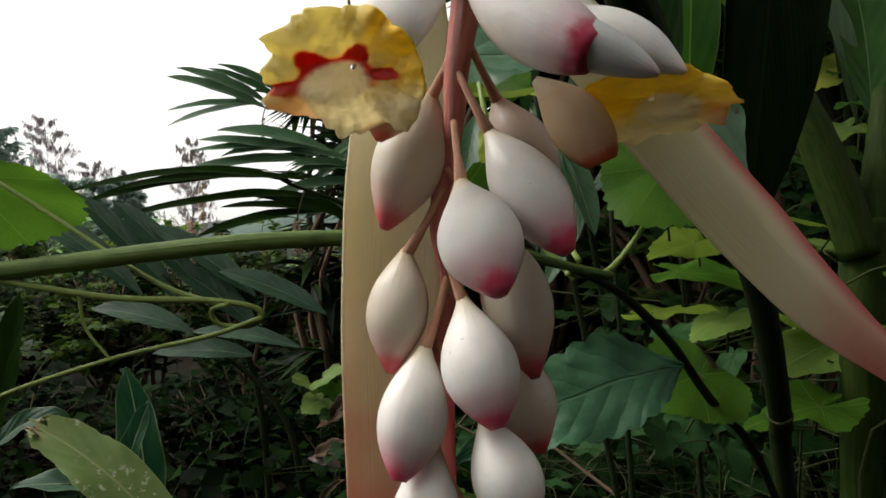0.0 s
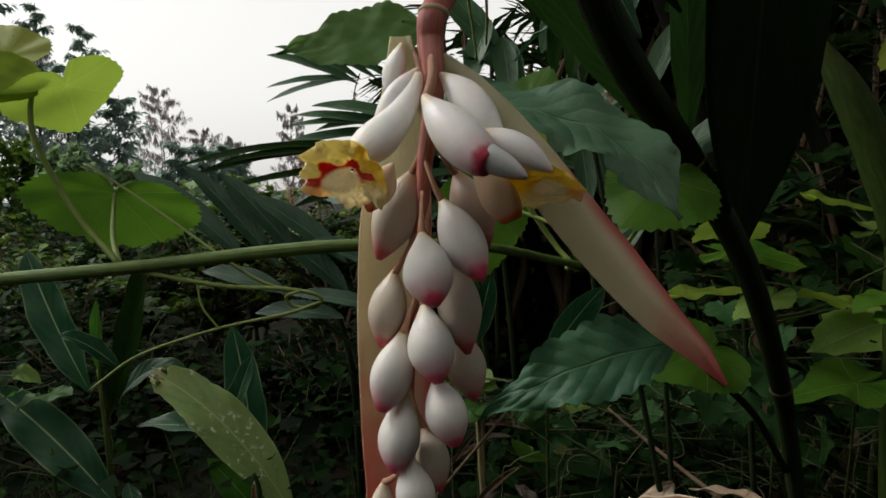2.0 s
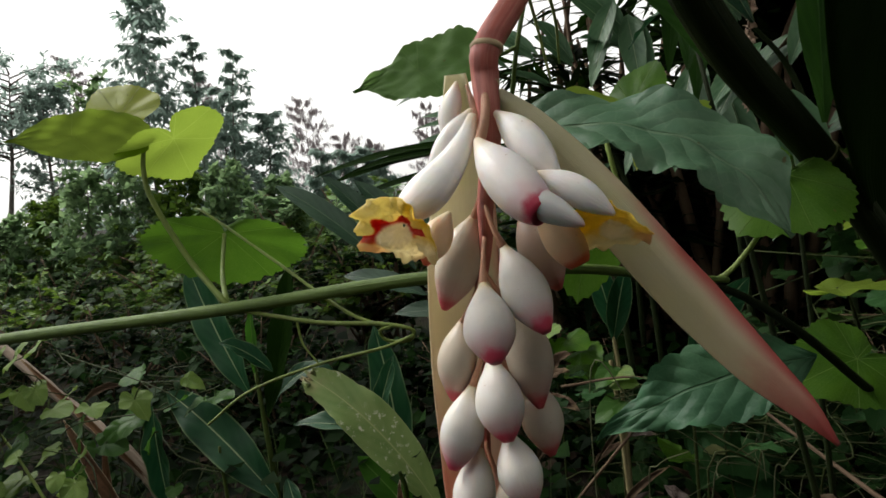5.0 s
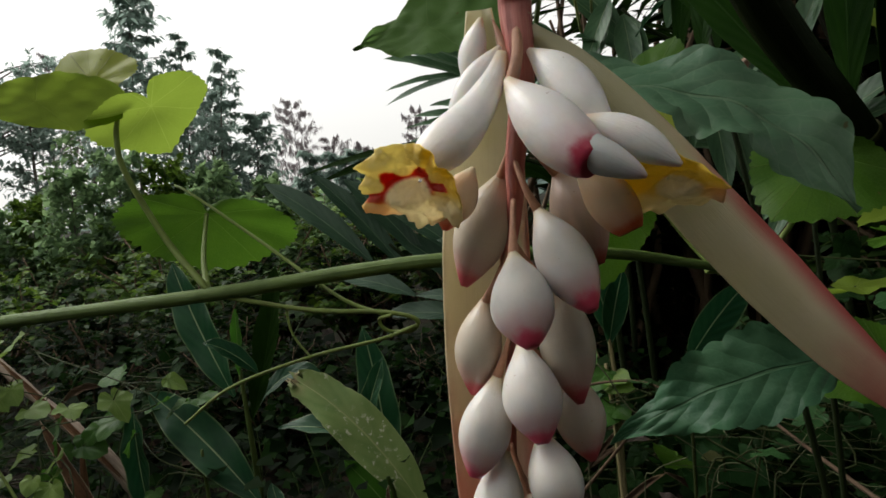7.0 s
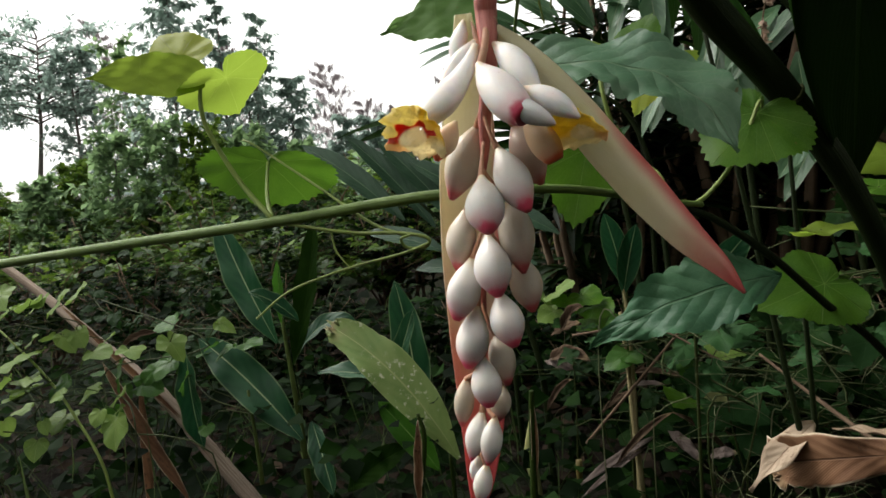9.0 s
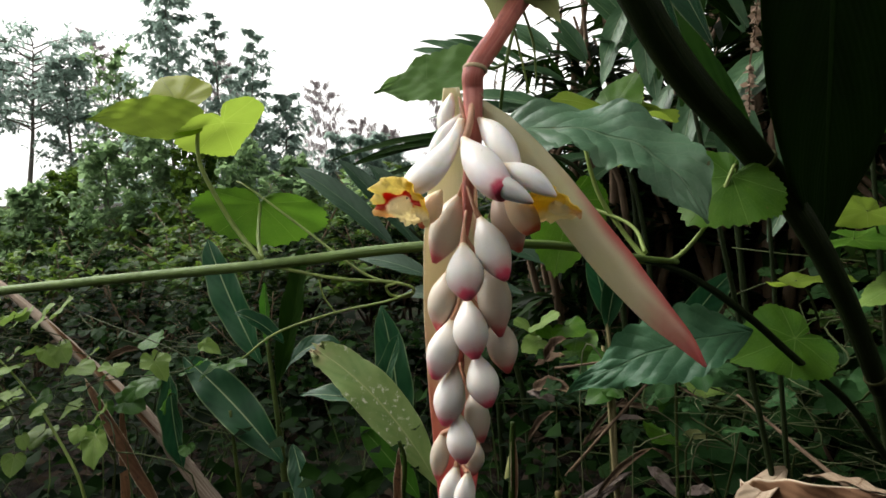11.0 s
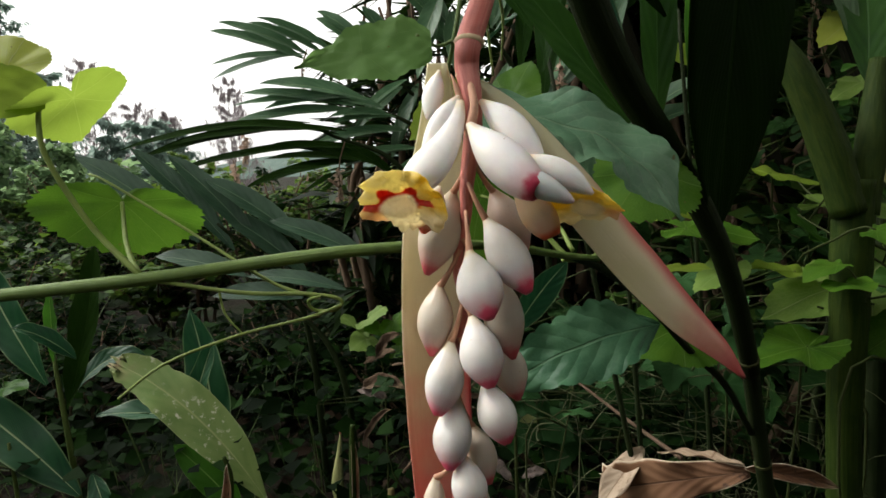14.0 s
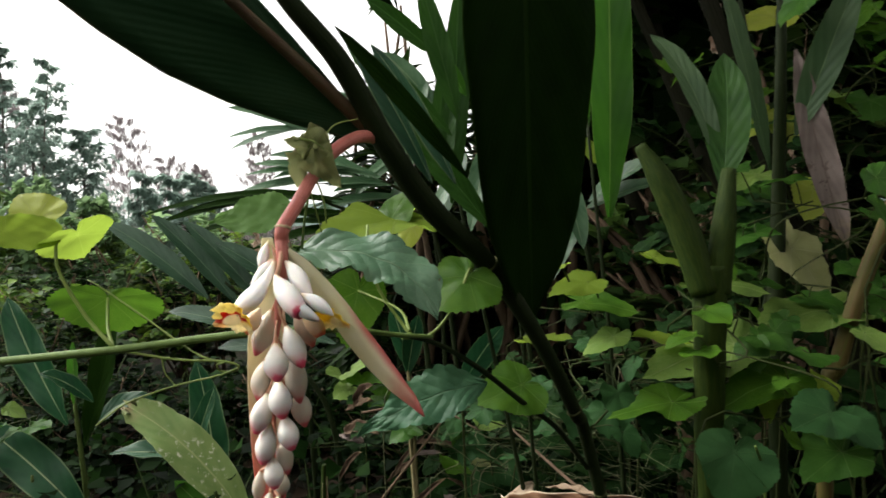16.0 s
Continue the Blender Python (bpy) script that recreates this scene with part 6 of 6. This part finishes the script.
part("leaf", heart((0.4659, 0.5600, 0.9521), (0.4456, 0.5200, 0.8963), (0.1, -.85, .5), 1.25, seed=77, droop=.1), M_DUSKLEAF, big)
part("petiole", tube(Geo(), ((0.4781, 0.52, 0.9723), (0.5077, 0.58, 0.9128), (0.5264, 0.62, 0.7779)), [.0018, .0022], 12, 6), M_VINE, big)

# Each patch gets its shade or light by the leaf colour chosen.
seed_ = 900
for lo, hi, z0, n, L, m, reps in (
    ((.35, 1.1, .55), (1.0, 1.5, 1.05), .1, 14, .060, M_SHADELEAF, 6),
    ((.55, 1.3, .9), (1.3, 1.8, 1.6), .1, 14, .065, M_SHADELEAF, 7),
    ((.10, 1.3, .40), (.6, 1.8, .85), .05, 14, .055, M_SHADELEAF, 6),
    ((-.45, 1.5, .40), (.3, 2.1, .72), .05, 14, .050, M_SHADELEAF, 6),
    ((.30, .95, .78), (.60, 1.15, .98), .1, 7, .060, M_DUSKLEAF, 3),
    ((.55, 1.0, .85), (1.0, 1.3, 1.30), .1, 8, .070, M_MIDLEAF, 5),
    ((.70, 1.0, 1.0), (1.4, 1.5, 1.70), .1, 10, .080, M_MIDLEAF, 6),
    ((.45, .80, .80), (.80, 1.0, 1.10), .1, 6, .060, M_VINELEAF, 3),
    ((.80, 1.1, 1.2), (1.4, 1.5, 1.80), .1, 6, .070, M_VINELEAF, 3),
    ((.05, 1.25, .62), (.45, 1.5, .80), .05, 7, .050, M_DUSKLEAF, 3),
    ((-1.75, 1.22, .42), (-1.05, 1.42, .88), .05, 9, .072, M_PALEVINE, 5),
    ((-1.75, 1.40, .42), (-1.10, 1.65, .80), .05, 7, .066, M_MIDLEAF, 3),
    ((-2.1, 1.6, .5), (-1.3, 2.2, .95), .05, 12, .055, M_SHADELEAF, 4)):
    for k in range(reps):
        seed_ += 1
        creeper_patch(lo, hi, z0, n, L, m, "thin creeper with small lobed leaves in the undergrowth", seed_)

# broken dry stalk and dead stems
dryst = thing("dry_stalk", (-1.013, 1.4, 0.182), "broken brown dry stalk leaning through the undergrowth", "dead stalk")
part("stem", tube(Geo(), ((-2.402, 1.55, 1.11), (-1.992, 1.52, 0.893), (-1.681, 1.48, 0.709), (-1.428, 1.45, 0.554), (-1.254, 1.42, 0.409), (-1.013, 1.4, 0.182)), [.012, .014, .017, .021, .022, .022], 60, 12, .10), M_DRYSTEM, dryst)
part("husk", blade((-1.326, 1.42, 0.487), (-1.816, 1.46, 0.85), .009, (0.4, -0.8, 0.5), (0, 0, .008), 1.2, .15, 4, nv=24, nu=7), M_DRYLEAF, dryst)
part("husk", blade((-1.494, 1.4, 0.114), (-1.506, 1.44, 0.622), .014, (0.4, -0.8, 0.2), (0, 0, .005), .8, .2, 4, nv=24, nu=7), M_DRYLEAF, dryst)
for k, (pts, r) in enumerate((
    (((-0.073, 1.5, 0.288), (-0.075, 1.5, 0.682), (-0.088, 1.5, 0.872), (-0.121, 1.5, 0.994)), .0055),
    (((-0.283, 1.3, 0.366), (-0.273, 1.3, 0.603), (-0.269, 1.3, 0.674)), .009),
    (((-0.617, 1.4, 0.268), (-0.579, 1.4, 0.496), (-0.59, 1.4, 0.568)), .008),
    (((0.329, 1.0, 0.715), (0.264, 1.1, 0.744), (0.182, 1.2, 0.792)), .004),
    (((-0.193, 1.5, 0.476), (-0.008, 1.45, 0.714), (0.08, 1.4, 0.833)), .004),
    (((-0.191, 1.4, 0.772), (-0.022, 1.35, 0.804), (0.113, 1.3, 0.753)), .003))):
    g = thing("dead_stem", pts[0], "thin dry stem sticking out of the undergrowth", "dead stem", "dead stems")
    part("stem", tube(Geo(), pts, [r, r * .6], 24, 8, .04), M_TWIG if k > 2 else M_STRAW if k == 0 else M_GREEN_CANE, g)
for k, (b, t, w) in enumerate((
    ((-0.079, 1.5, 0.859), (-0.113, 1.45, 1.039), .028), ((-0.086, 1.5, 0.845), (-0.044, 1.45, 1.012), .026), ((0.072, 1.3, 0.856), (0.176, 1.2, 1.018), .03))):
    g = thing("leafy_seedling", b, "upright seedling leaf with pale rib", "plant", "seedlings")
    part("leaf", blade(b, t, w, (0.2, -1, 0.2), (0, 0, .02), .3, seed=k, nv=16, nu=7), M_GINGERLEAF, g)
    b_ = V(b)
    part("stem", tube(Geo(), ((b_.x, b_.y + .02, .02), b_ + V((0, .01, -.2)), b_), [.004, .003], 12, 6), M_SHADESTEM, g)

# fallen dry leaves, litter and grass
for k, (b, t, w) in enumerate((
    ((-0.118, 1.45, 0.448), (0.017, 1.4, 0.602), .008), ((0.145, 1.5, 0.454), (0.01, 1.5, 0.564), .007), ((-0.118, 1.6, 0.62), (0.061, 1.55, 0.625), .007), ((-0.259, 1.6, 0.731), (-0.19, 1.55, 0.804), .014), ((-0.165, 1.6, 0.512), (-0.038, 1.5, 0.684), .006), ((-0.286, 1.5, 0.553), (-0.207, 1.45, 0.653), .008), ((-0.316, 1.7, 0.624), (-0.189, 1.6, 0.653), .02), ((-1.474, 1.5, 0.747), (-1.583, 1.45, 0.703), .012))):
    g = thing("fallen_leaf", b, "curled dry leaf caught in the undergrowth", "dead leaf", "dead leaves")
    part("leaf", blade(b, t, w, (0.1, -0.8, 0.6), (0, 0, .03), .9, .2, 3, seed=k, nv=18, nu=7), M_DEADLEAF, g, thick=.0006)


# upright dry sheaths and a bent green shoot
for b, t, w, way in (((-0.562, 1.3, 0.374), (-0.545, 1.3, 0.593), .013, (-.2, -.9, .1)), ((-0.279, 1.3, 0.452), (-0.272, 1.3, 0.662), .008, (.3, -.9, .1)), ((-1.258, 1.32, 0.305), (-1.6, 1.4, 0.678), .020, (.3, -.9, .2))):
    g = thing("dry_sheath", b, "upright curled dry leaf sheath in the undergrowth", "dead leaf", "dead leaves")
    part("leaf", blade(b, t, w, way, (.01, 0, 0), .9, .15, 3, seed=int(w * 5000), nv=22, nu=7), M_DRYLEAF, g, thick=.0006)
shoot = thing("green_shoot", (-1.467, 1.25, 0.314), "thin bent yellow-green shoot without leaves", "plant")
part("stem", tube(Geo(), ((-1.467, 1.25, 0.314), (-1.492, 1.25, 0.441), (-1.591, 1.27, 0.563), (-1.695, 1.28, 0.677), (-1.892, 1.3, 0.816)), [.0045, .004, .003], 30, 8, .02), M_TENDRIL, shoot)


# young shoots, bent dry leaves and grass arcs in the gap below the flower
sprout = thing("young_shoot", (-0.431, 1.900, 0), "upright pale ginger shoot with a red tip", "plant")
part("sheath", tube(Geo(), ((-0.431, 1.900, 0), (-0.431, 1.900, 0.133), (-0.445, 1.900, 0.261), (-0.434, 1.900, 0.361), (-0.427, 1.900, 0.428)), [0.0123, 0.0158, 0.0193, 0.0088, .002], 30, 10, .04), M_PALESHOOT, sprout)
part("tip", tube(Geo(), ((-0.427, 1.900, 0.421), (-0.431, 1.900, 0.460)), [.0035, .0006], 8, 8), M_PEDUNCLE, sprout, "red pointed tip")
stub = thing("cane_stub", (-0.261, 1.700, 0), "short yellow-green stub of a cut cane", "plant")
part("cane", tube(Geo(), ((-0.261, 1.700, 0), (-0.254, 1.700, 0.340)), [0.0092], 16, 10, .05), M_RUST_CANE, stub)
seedling = thing("leafy_seedling", (-0.068, 1.500, 0), "thin straw-green seedling with small leaves in the gap", "plant", "seedlings")
part("stem", tube(Geo(), ((-0.068, 1.500, 0), (-0.068, 1.500, 0.346), (-0.077, 1.500, 0.512), (-0.085, 1.500, 0.675), (-0.096, 1.500, 0.802)), [0.0092, 0.0066, 0.0040], 40, 8, .04), M_STRAW, seedling)
for b, t, m in (((-0.083, 1.490, 0.708), (-0.135, 1.450, 0.679), M_MIDLEAF), ((-0.083, 1.490, 0.703), (-0.047, 1.450, 0.704), M_MIDLEAF), ((-0.089, 1.490, 0.774), (-0.046, 1.450, 0.788), M_PALEVINE), ((-0.085, 1.490, 0.756), (-0.039, 1.450, 0.768), M_PALEVINE), ((-0.093, 1.490, 0.785), (-0.126, 1.450, 0.756), M_MIDLEAF)):
    part("leaf", heart(b, t, (0.1, -0.6, 0.8), 0.85, seed=61, shape=OVATE, rings=5, spokes=44), m, seedling)
for k, (b, t, w, m) in enumerate((
    ((-0.205, 1.450, 0.392), (-0.034, 1.500, 0.503), 0.0106, M_GREYDRY),
    ((-0.199, 1.420, 0.374), (-0.048, 1.500, 0.479), 0.0065, M_GREYDRY),
    ((-0.001, 1.500, 0.519), (0.068, 1.450, 0.472), 0.0143, M_GREYDRY),
    ((-0.331, 1.700, 0.621), (-0.243, 1.660, 0.609), 0.0153, M_GREYDRY),
    ((-0.310, 1.700, 0.693), (-0.219, 1.660, 0.738), 0.0137, M_DEADLEAF),
    ((-0.173, 1.600, 0.515), (-0.090, 1.600, 0.579), 0.0085, M_DEADLEAF),
    ((-0.105, 1.620, 0.581), (-0.012, 1.600, 0.598), 0.0071, M_GREYDRY),
    ((0.087, 1.400, 0.503), (0.143, 1.400, 0.517), 0.0120, M_GREYDRY))):
    g = thing("fallen_leaf", b, "narrow bleached dry leaf caught in the undergrowth", "dead leaf", "dead leaves")
    part("leaf", blade(b, t, w, (0.1, -0.7, 0.7), (0, 0, .012), .5, .3, 3, seed=70 + k, curl=.3), m, g, thick=.0006)
for pts in (
    ((0.098, 1.350, 0.575), (0.164, 1.300, 0.672), (0.241, 1.280, 0.712), (0.336, 1.300, 0.717)),
    ((0.203, 1.300, 0.589), (0.226, 1.280, 0.665), (0.277, 1.270, 0.735)),
    ((-0.117, 1.300, 0.807), (-0.029, 1.280, 0.766), (0.068, 1.300, 0.697), (0.108, 1.300, 0.653)),
    ((-0.026, 1.400, 0.536), (-0.002, 1.350, 0.625), (0.061, 1.320, 0.668))):
    g = thing("grass_stem", pts[0], "thin arching pale grass stem in the undergrowth", "grass", "grass stems")
    part("stem", tube(Geo(), ((pts[0][0], pts[0][1] + .05, 0), *pts), [.0016, .0013, .0009], 30, 6), M_FINETWIG, g)
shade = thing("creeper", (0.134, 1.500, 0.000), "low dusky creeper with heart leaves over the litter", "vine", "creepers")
part("stem", tube(Geo(), ((0.134, 1.500, 0.000), (0.169, 1.500, 0.486), (0.138, 1.500, 0.582), (0.099, 1.500, 0.613), (0.066, 1.500, 0.678), (0.120, 1.500, 0.722)), [.0025, .0015], 30, 6), M_SHADESTEM, shade)
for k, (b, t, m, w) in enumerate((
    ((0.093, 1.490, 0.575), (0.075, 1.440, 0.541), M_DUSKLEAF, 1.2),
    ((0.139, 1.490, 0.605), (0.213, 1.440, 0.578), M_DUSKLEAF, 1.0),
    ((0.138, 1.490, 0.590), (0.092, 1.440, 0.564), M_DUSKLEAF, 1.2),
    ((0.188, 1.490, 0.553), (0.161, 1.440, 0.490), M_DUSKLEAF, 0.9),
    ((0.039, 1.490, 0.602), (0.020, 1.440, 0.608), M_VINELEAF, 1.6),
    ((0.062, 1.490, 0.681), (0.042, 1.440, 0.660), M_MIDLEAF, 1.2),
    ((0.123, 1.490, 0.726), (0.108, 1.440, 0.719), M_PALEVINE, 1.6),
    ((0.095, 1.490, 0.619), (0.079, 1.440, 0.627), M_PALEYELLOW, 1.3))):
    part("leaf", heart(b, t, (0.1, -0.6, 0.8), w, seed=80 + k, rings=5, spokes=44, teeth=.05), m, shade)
fresh = thing("creeper", (-0.285, 1.800, 0.000), "small fresh-leaved creeper lit in the gap", "vine", "creepers")
part("stem", tube(Geo(), ((-0.285, 1.800, 0.000), (-0.270, 1.800, 0.582), (-0.281, 1.780, 0.717), (-0.246, 1.780, 0.772), (-0.299, 1.780, 0.800)), [.003, .0015], 30, 6), M_SHADESTEM, fresh)
for k, (b, t) in enumerate((
    ((-0.297, 1.770, 0.802), (-0.247, 1.720, 0.826)),
    ((-0.228, 1.770, 0.790), (-0.176, 1.720, 0.779)),
    ((-0.199, 1.770, 0.758), (-0.141, 1.720, 0.753)),
    ((-0.309, 1.770, 0.744), (-0.346, 1.720, 0.732)),
    ((-0.268, 1.770, 0.767), (-0.303, 1.720, 0.786)),
    ((-0.217, 1.770, 0.719), (-0.158, 1.720, 0.715)),
    ((-0.337, 1.770, 0.784), (-0.364, 1.720, 0.808)))):
    part("leaf", heart(b, t, (0.1, -0.55, 0.8), 1.2, seed=90 + k, rings=5, spokes=44, teeth=.05), M_VINELEAF if k % 3 else M_PALEVINE, fresh)


def scatter(name, n, box, size, m, label, category, seed, flat=.5, slim=.4):
    rng = random.Random(seed)
    geo = Geo()
    C, D, U, L, W = [], [], [], [], []
    for k in range(n):
        C.append(V((rng.uniform(box[0], box[1]), rng.uniform(box[2], box[3]), 0)))
        p = C[-1]
        p.z = box[4] + (box[5] - box[4]) * rng.random() ** 1.5
        d = rnd_dir(rng, flat)
        if slim < .1:
            d = (d * .5 + V((0, 0, 1))).normalized()
        D.append(d)
        U.append((V((0, -.3, 1)) + .6 * rnd_dir(rng)).normalized())
        q = size * rng.uniform(.5, 1.4)
        L.append(q)
        W.append(q * slim)
    leaflets(geo, C, D, U, L, W)
    tagged(part(name, geo, m, None), label, category, kind="stuff")


scatter("leaf_litter", 12000, (-5.5, 5.0, -3.5, 4.5, .02, .12), .08, F_LITTER, "brown dead leaves lying on the soil", "leaf litter", 5, .15, .3)
scatter("grass", 3200, (-4.0, 3.5, -2.5, 4.0, .02, .30), .26, F_GRASS, "thin grass blades among the undergrowth", "grass", 6, .6, .010)
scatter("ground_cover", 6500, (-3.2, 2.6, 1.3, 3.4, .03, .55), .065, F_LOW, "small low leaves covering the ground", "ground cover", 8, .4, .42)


def twig_tangle(n, box, seed):
    """Fine dry twigs and tendrils lying across one another low in the undergrowth."""
    rng = random.Random(seed)
    geo = Geo()
    for k in range(n):
        p = V((rng.uniform(box[0], box[1]), rng.uniform(box[2], box[3]), box[4] + (box[5] - box[4]) * rng.random() ** 1.4))
        d = rnd_dir(rng, .7)
        d.z = abs(d.z)
        L = rng.uniform(.06, .22)
        m = p + d * L * .5 + .18 * L * rnd_dir(rng)
        tube(geo, (p, m, p + d * L + V((0, 0, -.12 * L))), [rng.uniform(.0005, .0011), .0004], 7, 3)
    tagged(part("twig_tangle", geo, M_FINETWIG, None), "tangle of thin dry twigs low among the leaves", "twigs", kind="stuff")


twig_tangle(170, (.10, .75, .95, 1.5, .42, .84), 12)
